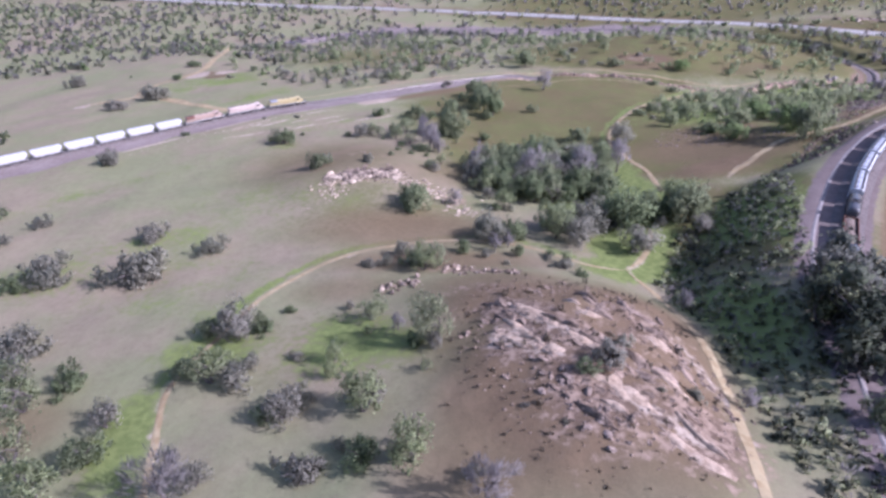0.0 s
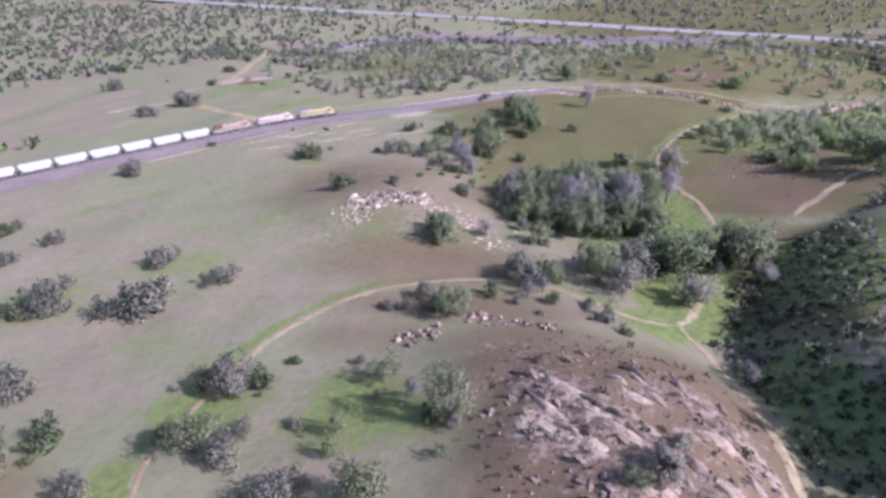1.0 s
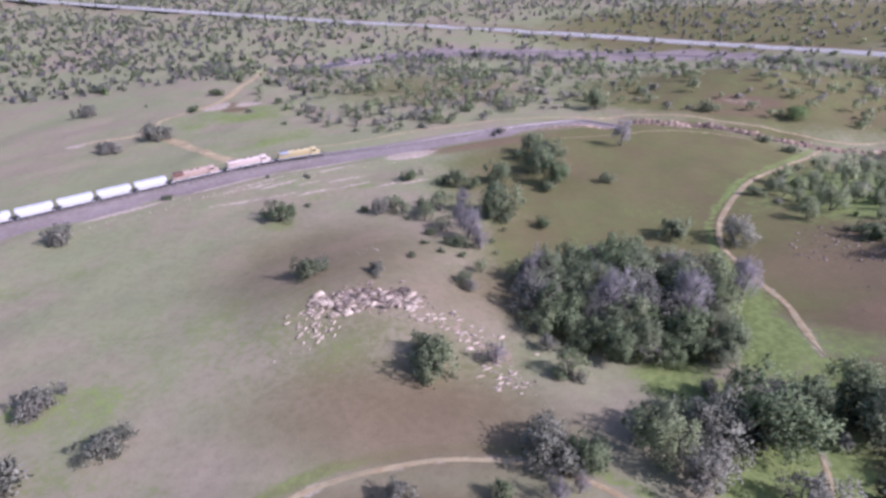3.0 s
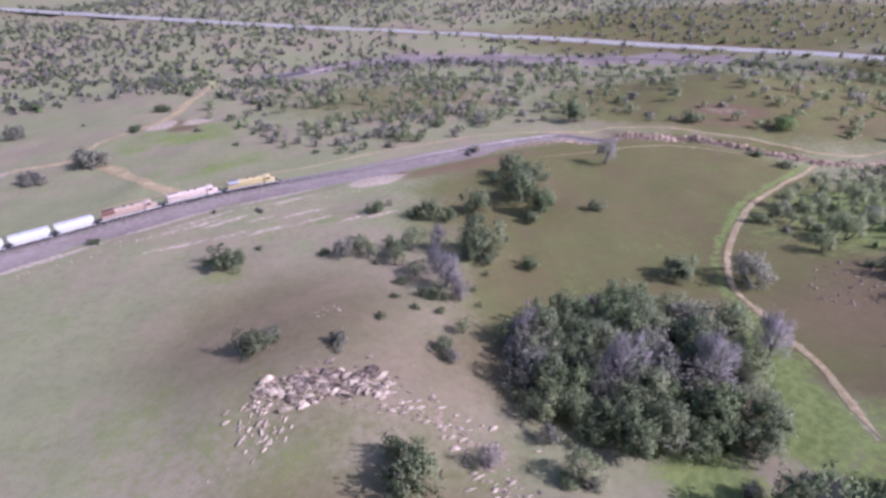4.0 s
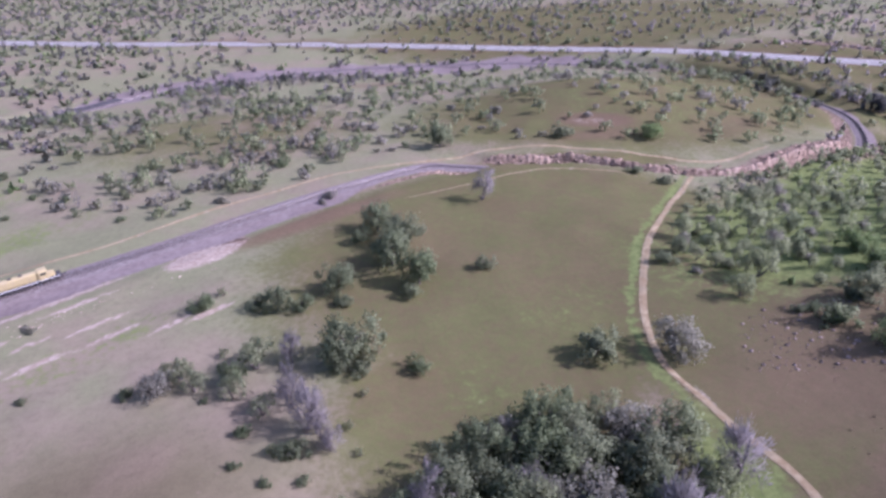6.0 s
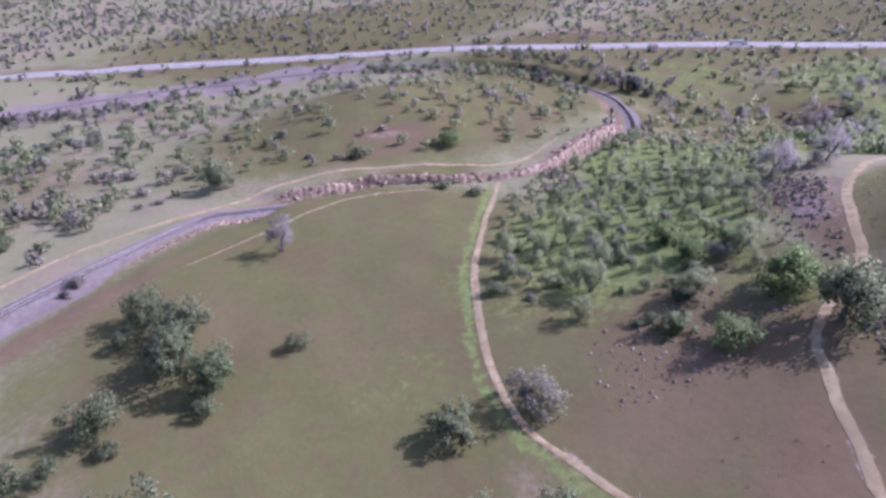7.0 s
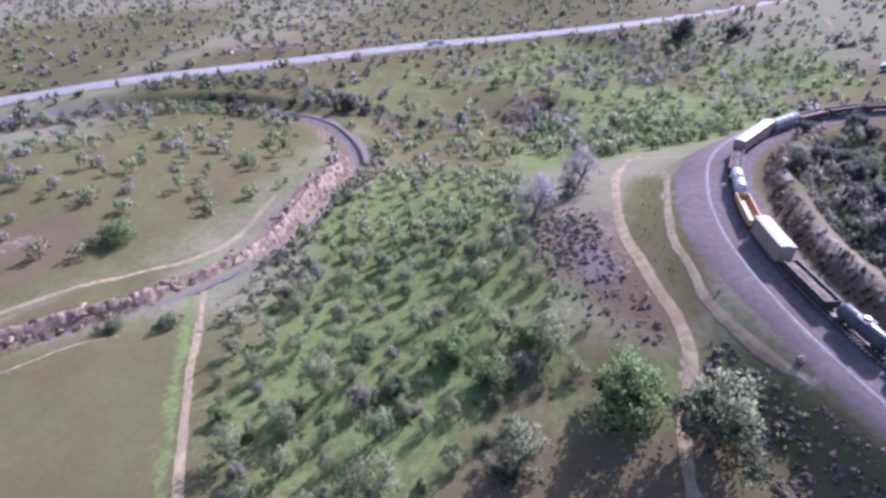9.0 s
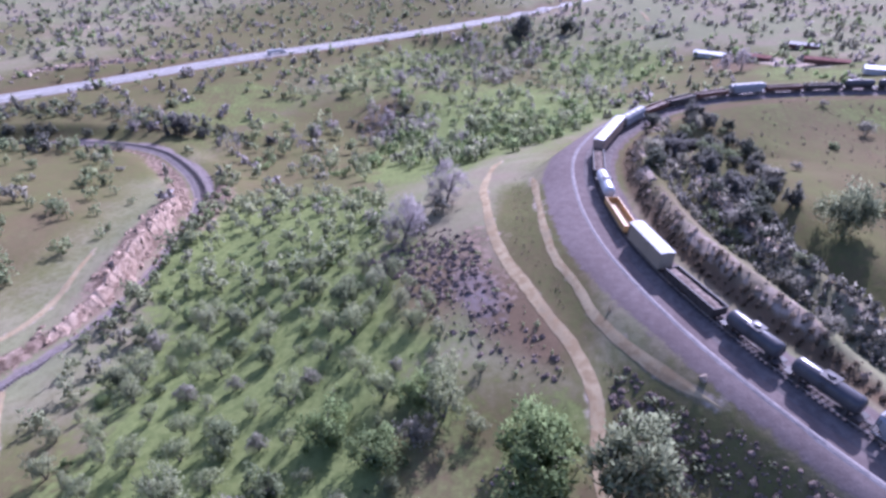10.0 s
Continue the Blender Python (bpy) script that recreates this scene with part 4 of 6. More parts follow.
ROCKS_PALE = [rock_mesh("rock", k, ROCK_PALE, 0.75) for k in range(6)]
ROCKS_SOIL = [rock_mesh("rock", 60 + k, ROCK_SOIL, 0.7) for k in range(6)]
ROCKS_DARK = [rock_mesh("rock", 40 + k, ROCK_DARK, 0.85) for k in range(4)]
ROCKS_RED = [rock_mesh("rock", 20 + k, ROCK_RED, 1.1) for k in range(6)]


def outcrop(label, meshes, spots, seed, upright=1.0, sink=0.3, lie=None, thin=1.0):
    """Rocks of one outcrop. spots: (x, y, size)."""
    rng = random.Random(seed)
    cx, cy = sum(p[0] for p in spots) / len(spots), sum(p[1] for p in spots) / len(spots)
    root = new("rock_outcrop")
    root.location = (cx, cy, h1(cx, cy))
    zs = height(np.array([p[0] for p in spots]), np.array([p[1] for p in spots]))
    for (x, y, size), z in zip(spots, zs):
        ob = new("rock", rng.choice(meshes))
        ob.parent = root
        r = size / 2
        ob.matrix_basis = Matrix.LocRotScale((x - cx, y - cy, float(z) - root.location.z + r * (0.5 * upright - sink)),
                                             Euler((rng.uniform(-0.35, 0.35), rng.uniform(-0.35, 0.35), rng.uniform(0, 6.3) if lie is None else radians(lie) + rng.gauss(0, 0.3))),
                                             (r * (rng.uniform(0.8, 1.4) if lie is None else rng.uniform(1.2, 2.4)), r * thin * rng.uniform(0.6, 1.0), r * upright * rng.uniform(0.7, 1.2)))
    return tagged(root, label, "rock outcrop", kind="")


def ledge(points, wide, tall, seed, mat=None, label="long pale granite rib breaking through brown soil"):
    """A long bare rock rib that stands out of the soil, broken along its length."""
    line = spline(points, 0.7)
    n = len(line)
    t = np.gradient(line[:, :2], axis=0)
    t /= np.linalg.norm(t, axis=1)[:, None]
    taper = np.sin(np.linspace(0.15, math.pi - 0.15, n)) ** 0.6
    idx = np.arange(n, dtype=float)
    bm = bmesh.new()
    rings = []
    for k in range(n):
        w = wide * taper[k] * (1 + 0.45 * float(lattice(idx[k], seed, 2.6, seed)))
        hgt = tall * taper[k] * (1 + 0.7 * float(lattice(idx[k], seed, 1.9, seed + 1)))
        ring = []
        for u, v in ((-1.3, -0.4), (-1.0, 0.25), (-0.55, 0.75), (-0.1, 1.0), (0.35, 0.8), (0.8, 0.3), (1.3, -0.4)):
            q = line[k, :2] + np.array([-t[k, 1], t[k, 0]]) * u * w * (1 + 0.25 * float(lattice(idx[k] + 9 * u, 3 * u, 1.7, seed + 2)))
            ring.append((q[0], q[1], h1(q[0], q[1]) + v * hgt))
        rings.append(ring)
    loft(bm, rings)
    ob = new("rock_ledge", mesh_of("rock_ledge", bm, mat or ROCK_CREAM))
    return tagged(ob, label, "rock ledge", "granite ribs")


ledge([(15.5, 89.5), (18, 85), (21, 80.5), (24, 77)], 1.2, 0.28, 3)
ledge([(24.5, 76), (27, 73.5), (31, 70.2)], 1.0, 0.30, 13)
ledge([(29, 65), (31.5, 61), (34, 57)], 1.0, 0.25, 5)
ledge([(34, 54), (36.5, 50), (41, 46)], 1.3, 0.25, 15)
ledge([(35, 69), (38, 65), (41, 61.5)], 0.5, 0.4, 7)
ledge([(11.5, 80), (14, 77.5), (17, 74.5)], 1.9, 0.25, 9)
rib_rng = random.Random(21)
for k in range(26):
    # broken ribs that follow the lie of the rock down the knoll
    bx, by = 10 + 36 * rib_rng.random(), 48 + 46 * rib_rng.random()
    if (bx - 29) ** 2 / 15 ** 2 + (by - 70) ** 2 / 24 ** 2 > 1:
        continue
    run, turn = rib_rng.uniform(2.0, 5.0), radians(-50 + rib_rng.gauss(0, 10))
    dx, dy = math.cos(turn) * run, math.sin(turn) * run
    ledge([(bx - dx, by - dy), (bx + rib_rng.gauss(0, 0.5), by + rib_rng.gauss(0, 0.5)), (bx + dx, by + dy)], rib_rng.uniform(0.4, 1.1), rib_rng.uniform(0.35, 0.8), 100 + k, rib_rng.choice((ROCK_CREAM, ROCK_SOIL, ROCK_SOIL)), "broken granite rib in the knoll's brown soil")
ledge([(17, 75), (20, 72.5), (23, 71)], 1.4, 0.20, 17)


def band(line, n, wide, lo, hi, seed, off=0.0, bias=2.0):
    """Spots strewn along a line of points."""
    rng = random.Random(seed)
    p = spline(line, 0.5)
    t = np.gradient(p[:, :2], axis=0)
    out = []
    for _ in range(n):
        k = rng.randrange(len(p))
        u = rng.gauss(0, 1) * wide + off
        nx, ny = -t[k, 1] / np.hypot(*t[k]), t[k, 0] / np.hypot(*t[k])
        out.append((p[k, 0] + nx * u, p[k, 1] + ny * u, lo + (hi - lo) * rng.random() ** bias))
    return out


outcrop("pale weathered granite ridge on the brown knoll", ROCKS_SOIL, band([(14, 92), (18, 84), (22, 78.5), (27, 73), (32, 69), (36, 62), (41, 55)], 100, 1.4, 0.5, 2.2, 1), 1, 0.45, 0.3, -52)
outcrop("broken granite slabs on the knoll's western crown", ROCKS_SOIL, band([(11, 84), (13, 78), (18, 73), (23, 66), (30, 58), (36, 50)], 130, 3.0, 0.4, 1.9, 2), 2, 0.5, 0.3, -48)
outcrop("loose pale stones on the knoll's eastern flank", ROCKS_SOIL, band([(24, 98), (32, 90), (40, 80), (46, 70), (48, 58)], 130, 3.4, 0.35, 1.5, 3), 3, 0.7, 0.3, -60)
# dark stone colour in place of the hollow's shade
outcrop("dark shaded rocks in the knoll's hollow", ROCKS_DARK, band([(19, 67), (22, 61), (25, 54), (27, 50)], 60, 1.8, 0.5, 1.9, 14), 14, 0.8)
outcrop("jagged granite outcrop standing in the grass", ROCKS_PALE, band([(-38, 183), (-30, 184.5), (-22, 185.5), (-16, 186), (-11, 184.5)], 210, 2.2, 0.35, 1.7, 4, 0, 1.8), 4, 1.8, 0.35, 12, 0.4)
# shaded gaps between the slabs, put in as dark stones
outcrop("dark clefts of the jagged granite outcrop", ROCKS_DARK, band([(-31, 186), (-26, 187), (-20, 187.5), (-15, 188)], 120, 2.0, 0.5, 1.7, 15), 15, 1.6, 0.3, 15, 0.5)
outcrop("pale broken slabs spilling from the outcrop", ROCKS_PALE, band([(-38, 182), (-36, 178), (-33, 173), (-31, 171)], 95, 2.4, 0.25, 1.5, 16, 0, 2.0), 16, 1.0, 0.3, 70, 0.6)
outcrop("scattered broken granite beside the jagged outcrop", ROCKS_PALE, band([(-12, 184), (-6, 181), (1, 178), (5, 177), (9, 170), (13, 163)], 190, 2.8, 0.25, 1.5, 5, 0, 2.0), 5, 1.1, 0.3, 15, 0.6)
outcrop("small scatter of pale stones below the slope", ROCKS_PALE, band([(8, 162), (12, 163), (17, 163)], 26, 1.2, 0.3, 1.3, 17), 17, 0.8)
outcrop("few pale stones along a faint trail", ROCKS_PALE, band([(-45, 163), (-40, 165), (-36, 168)], 9, 0.8, 0.3, 0.9, 18), 18, 0.7)
outcrop("grey rocky bank above the highway", ROCKS_SOIL + ROCKS_PALE, band([(428, 612), (466, 596), (507, 562), (545, 538), (580, 512)], 230, 6.0, 1.4, 6.0, 19, 0, 2.0), 19, 0.8)
outcrop("rocks showing in the far ravine", ROCKS_PALE + ROCKS_SOIL, band([(430, 336), (445, 312), (452, 288), (475, 268)], 80, 7.0, 0.8, 3.6, 20, 0, 2.4), 20, 0.8)
outcrop("pale cliff in the far ravine", ROCKS_PALE, band([(540, 268), (575, 262), (615, 262)], 50, 6.0, 1.2, 5.0, 22, 0, 2.0), 22, 1.1)
outcrop("boulders on the far hillside", ROCKS_SOIL + ROCKS_DARK, band([(530, 830), (560, 800), (640, 740), (760, 610), (800, 590)], 90, 22.0, 1.5, 6.0, 23, 0, 2.4), 23, 0.8)
outcrop("small pile of pale and dark boulders on the slope", ROCKS_PALE + ROCKS_SOIL + ROCKS_DARK, band([(-12, 109), (-7, 111), (-3, 112)], 70, 1.8, 0.3, 1.9, 6, 0, 2.4), 6, 1.4, 0.3, None, 0.6)
outcrop("low heap of boulders beside the path", ROCKS_PALE + ROCKS_SOIL + ROCKS_DARK, band([(2, 120), (8, 119), (13, 115), (22, 113)], 90, 1.8, 0.3, 1.8, 7, 0, 2.4), 7, 1.3, 0.3, None, 0.6)
outcrop("few white stones lying in brown grass", ROCKS_PALE, band([(-33, 213), (-30, 217), (-25, 218)], 12, 1.6, 0.5, 1.3, 8), 8, 0.7)


def rim(lo, hi, off, wide, n, a, b, seed, upright, label, way=-1):
    """Rocks along the railway's near shoulder, from one arc length to another."""
    rng = random.Random(seed)
    line, arc = WEST_LINE, arcs(WEST_LINE)
    t = np.gradient(line[:, :2], axis=0)
    out = []
    for _ in range(n):
        k = int(np.argmin(np.abs(arc - rng.uniform(lo, hi))))
        u = way * (off + rng.gauss(0, 1) * wide)
        nn = np.array([-t[k, 1], t[k, 0]]) / np.hypot(*t[k])
        out.append((line[k, 0] + nn[0] * u, line[k, 1] + nn[1] * u, a + (b - a) * rng.random() ** 2.4))
    far = at_arc(WEST_LINE, hi) - at_arc(WEST_LINE, lo)
    return outcrop(label, ROCKS_RED, out, seed, upright, 0.5, math.degrees(math.atan2(far.y, far.x)))


def rim_ledge(lo, hi, off, wide, tall, seed, way=-1):
    """A broken rock face along the railway's near shoulder."""
    arc = arcs(WEST_LINE)
    pick = np.arange(lo, hi, 5.0)
    p = np.stack([np.interp(pick, arc, WEST_LINE[:, k]) for k in (0, 1)], 1)
    t = np.gradient(p, axis=0)
    t /= np.linalg.norm(t, axis=1)[:, None]
    q = p + way * np.stack([-t[:, 1], t[:, 0]], 1) * (off + lattice(pick, pick * 0, 9, seed) * 0.8)[:, None]
    ledge(q.tolist(), wide, tall, seed, ROCK_RED, "broken rusty rock face along the railway cut")


def arc_at(x):
    """Arc length at which the railway passes that x on its way east."""
    n = int(np.argmax(WEST_LINE[:, 0] > 335))
    return float(np.interp(x, WEST_LINE[:n, 0], arcs(WEST_LINE)[:n]))


for x0, x1, off, wide, tall, seed in ((86, 103, 7.3, 1.2, 1.2, 52), (99, 117, 7.0, 1.4, 1.4, 57), (115, 131, 7.4, 1.4, 1.4, 53), (127, 143, 7.0, 1.5, 1.6, 58), (140, 154, 7.5, 1.4, 1.4, 54), (150, 168, 7.1, 1.4, 1.2, 62), (170, 184, 7.3, 1.0, 0.8, 64),
                                      (186, 203, 7.2, 1.6, 0.8, 59), (200, 217, 7.9, 1.9, 1.0, 55), (214, 232, 7.5, 2.2, 1.0, 60), (228, 247, 8.2, 2.2, 1.1, 56), (244, 264, 7.8, 2.4, 1.0, 61), (261, 279, 8.1, 2.0, 0.8, 63)):
    rim_ledge(arc_at(x0), arc_at(x1), off, wide, tall, seed, 1)
rim(arc_at(36), arc_at(84), 6.4, 0.7, 90, 0.4, 1.5, 31, 0.9, "pale broken rock edging the railway bank", -1)
rim(arc_at(86), arc_at(126), 7.1, 0.8, 80, 0.4, 2.0, 32, 0.9, "upright rusty rock faces along the railway cut", 1)
rim(arc_at(124), arc_at(172), 7.1, 0.9, 90, 0.4, 2.4, 35, 1.0, "tall cracked rock faces along the railway cut", 1)
rim(arc_at(184), arc_at(216), 7.6, 1.4, 70, 0.4, 1.9, 33, 0.8, "low rusty rocks where the cut nears the bend", 1)
rim(arc_at(212), arc_at(290), 8.4, 2.6, 300, 0.4, 2.8, 34, 0.9, "tall rust-coloured rock wall of the railway cut", 1)


def round_normals(me, nrm):
    me.polygons.foreach_set("use_smooth", np.ones(len(me.polygons), bool))
    me.normals_split_custom_set_from_vertices(nrm.tolist())


def strewn(name, label, category, spots, proto, mat, seed, sink=0.2):
    """Many small pieces joined in one mesh. proto: (verts, faces) about 2 m across."""
    rng = np.random.default_rng(seed)
    pv, pf = np.array(proto[0]), np.array(proto[1])
    sp = np.array(spots, float)
    n = len(sp)
    z = height(sp[:, 0], sp[:, 1])
    a = rng.uniform(0, 2 * math.pi, n)
    c, s_ = np.cos(a), np.sin(a)
    sc = sp[:, 2:3] / 2 * rng.uniform(0.75, 1.3, (n, 3))
    v = pv[None] * sc[:, None, :]
    out = np.empty_like(v)
    out[..., 0] = v[..., 0] * c[:, None] - v[..., 1] * s_[:, None] + sp[:, 0:1]
    out[..., 1] = v[..., 0] * s_[:, None] + v[..., 1] * c[:, None] + sp[:, 1:2]
    out[..., 2] = v[..., 2] + (z - sink * sp[:, 2] / 2)[:, None]
    faces = (pf[None] + (np.arange(n) * len(pv))[:, None, None]).reshape(-1, pf.shape[1])
    me = bpy.data.meshes.new(name)
    me.from_pydata(out.reshape(-1, 3), [], faces.tolist())
    me.materials.append(mat)
    if len(proto) > 2:
        pn = proto[2] / np.linalg.norm(proto[2], axis=1)[:, None]
        nrm = np.empty((n, len(pn), 3))
        nrm[..., 0] = pn[:, 0] * c[:, None] - pn[:, 1] * s_[:, None]
        nrm[..., 1] = pn[:, 0] * s_[:, None] + pn[:, 1] * c[:, None]
        nrm[..., 2] = pn[:, 2]
        round_normals(me, nrm.reshape(-1, 3))
    return tagged(new(name, me), label, category, kind="stuff")


def inside(px, py, poly):
    poly = np.array(poly, float)
    r = np.zeros(len(px), bool)
    x0, y0 = poly[-1]
    for x1, y1 in poly:
        hit = ((y1 > py) != (y0 > py)) & (px < (x0 - x1) * (py - y1) / (y0 - y1 + 1e-9) + x1)
        r ^= hit
        x0, y0 = x1, y1
    return r


def scatter(poly, n, gap, seed, clumps=0.0):
    """Up to n points in a polygon, no two nearer than gap."""
    rng = np.random.default_rng(seed)
    p = np.array(poly, float)
    c = rng.uniform(p.min(0), p.max(0), (n * 14, 2))
    c = c[inside(c[:, 0], c[:, 1], poly)]
    if clumps:
        keep = lattice(c[:, 0], c[:, 1], clumps, seed) + 0.5 * lattice(c[:, 0], c[:, 1], clumps / 3, seed + 1) > rng.uniform(-1.2, 0.8, len(c))
        c = c[keep]
    out, cells = [], {}
    for x, y in c:
        i, j = int(x // gap), int(y // gap)
        if all((x - a) ** 2 + (y - b) ** 2 > gap * gap for di in (-1, 0, 1) for dj in (-1, 0, 1) for a, b in cells.get((i + di, j + dj), ())):
            cells.setdefault((i, j), []).append((x, y))
            out.append((x, y))
            if len(out) >= n:
                break
    return np.array(out)


def clear_of(pts, rail=7.0, road=16.0, trail=1.6):
    keep = np.hypot((pts[:, 0] + 128) / 1.3, pts[:, 1] - 608) > 33
    for line, gap in ((WEST_LINE, rail), (LOOP_LINE, rail), (HIGHWAY, road)):
        keep &= nearest(pts[:, 0], pts[:, 1], line)[0] > gap
    for line, half in TRAILS.values():
        keep &= nearest(pts[:, 0], pts[:, 1], line)[0] > half + trail
    return pts[keep]


me = rock_mesh("stone", 77, ROCK_DARK, 0.8)
STONE = ([tuple(v.co) for v in me.vertices], [tuple(p.vertices) for p in me.polygons])
rng = np.random.default_rng(5)


def sized(pts, lo, hi, power=2.0):
    return np.c_[pts, lo + (hi - lo) * rng.random(len(pts)) ** power]


FIELD = [(209, 267), (196, 252), (188, 246), (173, 231), (167, 217), (172, 214), (182, 224), (198, 234), (215, 240), (222, 250)]
strewn("boulders", "dark lichened boulders strewn over the bluff", "boulders", sized(clear_of(scatter(FIELD, 1200, 0.35, 8, 17)), 0.2, 1.8, 3.0), STONE, ROCK_DARK, 8)
SLIDE = [(166, 210), (170, 205), (160, 194), (146, 181), (128, 168), (122, 176), (136, 188), (150, 203)]
strewn("boulders", "dark boulders tumbled below the railway bank", "boulders", sized(clear_of(scatter(SLIDE, 1100, 0.4, 9, 13)), 0.25, 1.8, 3.0), STONE, ROCK_DARK, 9)
RED_FIELD = [(96, 222), (118, 214), (140, 214), (160, 216), (150, 228), (130, 236), (112, 240), (100, 236)]
pts = clear_of(scatter([(170, 208), (166, 200), (150, 186), (130, 168), (118, 166), (122, 178), (138, 192), (152, 205)], 45, 2.4, 13, 10), rail=11)
LATE_BRUSH = pts
strewn("stones", "small dark stones in the reddish pasture", "stones", sized(clear_of(scatter(RED_FIELD, 300, 1.0, 10, 14)), 0.3, 1.2, 3.0), STONE, ROCK_DARK, 10)
strewn("stones", "pale small stones over the knoll", "stones", sized(scatter([(5, 98), (0, 80), (10, 60), (20, 48), (46, 50), (50, 75), (44, 95), (22, 108)], 700, 0.5, 11, 9), 0.15, 0.7, 3.0), STONE, ROCK_SOIL, 11)
strewn("stones", "pale stones along the railway bank", "stones", sized(np.array([(p[0], p[1]) for p in band([(-150, 246), (-110, 279), (-70, 304), (-30, 322)], 120, 1.5, 0.3, 0.8, 12, -14)]), 0.3, 0.9), STONE, ROCK_PALE, 12)
lone = new("boulder", ROCKS_PALE[2])
lone.matrix_world = Matrix.LocRotScale((165, 195, h1(165, 195) + 0.35), None, (0.95, 0.8, 0.9))
tagged(lone, "single white boulder among dark stones", "boulder")


# ---- trees ----
def ball(n):
    """A rounded cube with n x n quads a side: verts and quads."""
    verts, quads = [], []
    for axis in range(3):
        for sign in (-1, 1):
            k0 = len(verts)
            for i in range(n + 1):
                for j in range(n + 1):
                    p = [0.0, 0.0, 0.0]
                    p[axis], p[(axis + 1) % 3], p[(axis + 2) % 3] = sign, sign * (2 * i / n - 1), 2 * j / n - 1
                    verts.append(Vector(p).normalized())
            quads += [(k0 + i * (n + 1) + j, k0 + (i + 1) * (n + 1) + j, k0 + (i + 1) * (n + 1) + j + 1, k0 + i * (n + 1) + j + 1) for i in range(n) for j in range(n)]
    return np.array(verts), np.array(quads)


BALLS = {1: ball(1), 2: ball(2), 3: ball(3)}


def crown_arrays(seed, r, tall, base, clumps, per, leaf, twiggy=0.0, core=0):
    """Feathery sprays in loose clumps, with gaps between: verts, quads and normals. tall: height of the crown, base: its lower edge."""
    rng = np.random.default_rng(seed)
    d = rng.normal(size=(clumps, 3))
    d /= np.linalg.norm(d, axis=1)[:, None]
    d[:, 2] = np.abs(d[:, 2]) * np.where(rng.random(clumps) < 0.72, 1, -0.55)
    az = np.arctan2(d[:, 1], d[:, 0])
    lobes = 1 + 0.26 * np.sin(2 * az + seed) + 0.2 * np.sin(3 * az - 2 * seed) + 0.12 * np.sin(5 * az + 3 * seed)
    cr = r * rng.uniform(0.13, 0.36, clumps)
    cen = d * (np.array([r, r, tall / 2]) * 0.84) * (lobes * rng.uniform(0.2, 1.0, clumps) ** 0.55)[:, None]
    cen[:, 2] += base + tall / 2
    k = np.repeat(np.arange(clumps), per)
    u = rng.normal(size=(len(k), 3)) + 0.35 * d[k]
    u /= np.linalg.norm(u, axis=1)[:, None]
    reach = rng.random(len(k)) ** 0.5 * np.where(rng.random(len(k)) < 0.12, 1.5, 1.05)
    pos = cen[k] + u * (cr[k] * reach)[:, None]
    # each spray points out of its clump and a little upwards
    up = u + 0.8 * rng.normal(size=u.shape) + np.array([0, 0, 0.5])
    if twiggy:
        up = 0.7 * u + 0.7 * d[k] + 0.35 * rng.normal(size=u.shape) + np.array([0, 0, 0.9])
    up /= np.linalg.norm(up, axis=1)[:, None]
    side = np.cross(up, rng.normal(size=u.shape))
    side /= np.linalg.norm(side, axis=1)[:, None]
    sz = (leaf * rng.uniform(0.55, 1.35, len(k)))[:, None]
    a, b = side * sz * (0.07 if twiggy else 0.33), up * sz * (0.5 * twiggy if twiggy else 0.62)
    wide = np.percentile(np.hypot(pos[:, 0], pos[:, 1]), 97)
    lo, hi = np.percentile(pos[:, 2], 1), np.percentile(pos[:, 2], 99)
    pos = pos * np.array([r / wide, r / wide, 1.0])
    pos[:, 2] = base + (pos[:, 2] - lo) * tall / (hi - lo)
    v = np.stack([pos - a * 0.6 - b, pos + a * 0.5 - b * 0.8, pos + a + b * 0.5, pos - a * 0.8 + b], 1).reshape(-1, 3)
    f = np.arange(len(v)).reshape(-1, 4)
    # sprays catch the light partly as the crown's round, partly each its own way
    soft = u * 0.4 + d[k] * 0.4 + rng.normal(size=u.shape) * 0.16 + np.array([0, 0, 0.4])
    soft /= np.linalg.norm(soft, axis=1)[:, None]
    nrm = np.repeat(soft, 4, axis=0)
    if core and not twiggy:
        # leaf-coloured balls added inside a dense dark crown to block light
        bv, bf = BALLS[core]
        lump = 1 + 0.2 * rng.normal(size=(clumps, len(bv), 1))
        q = (cen[:, None] + bv[None] * lump * (cr * 0.5)[:, None, None]) * np.array([r / wide, r / wide, 1.0])
        q[..., 2] = np.maximum(base + (q[..., 2] - lo) * tall / (hi - lo), base + 0.02 * tall)
        nb = np.broadcast_to(bv[None], q.shape)
        f = np.vstack([f, (bf[None] + (np.arange(clumps) * len(bv))[:, None, None]).reshape(-1, 4) + len(v)])
        v, nrm = np.vstack([v, q.reshape(-1, 3)]), np.vstack([nrm, nb.reshape(-1, 3)])
    return v, f, nrm


def mesh_from(name, v, f, mat, nrm=None):
    me = bpy.data.meshes.new(name)
    me.from_pydata(v.tolist(), [], f.tolist())
    me.materials.append(mat)
    if nrm is not None:
        round_normals(me, nrm)
    return me


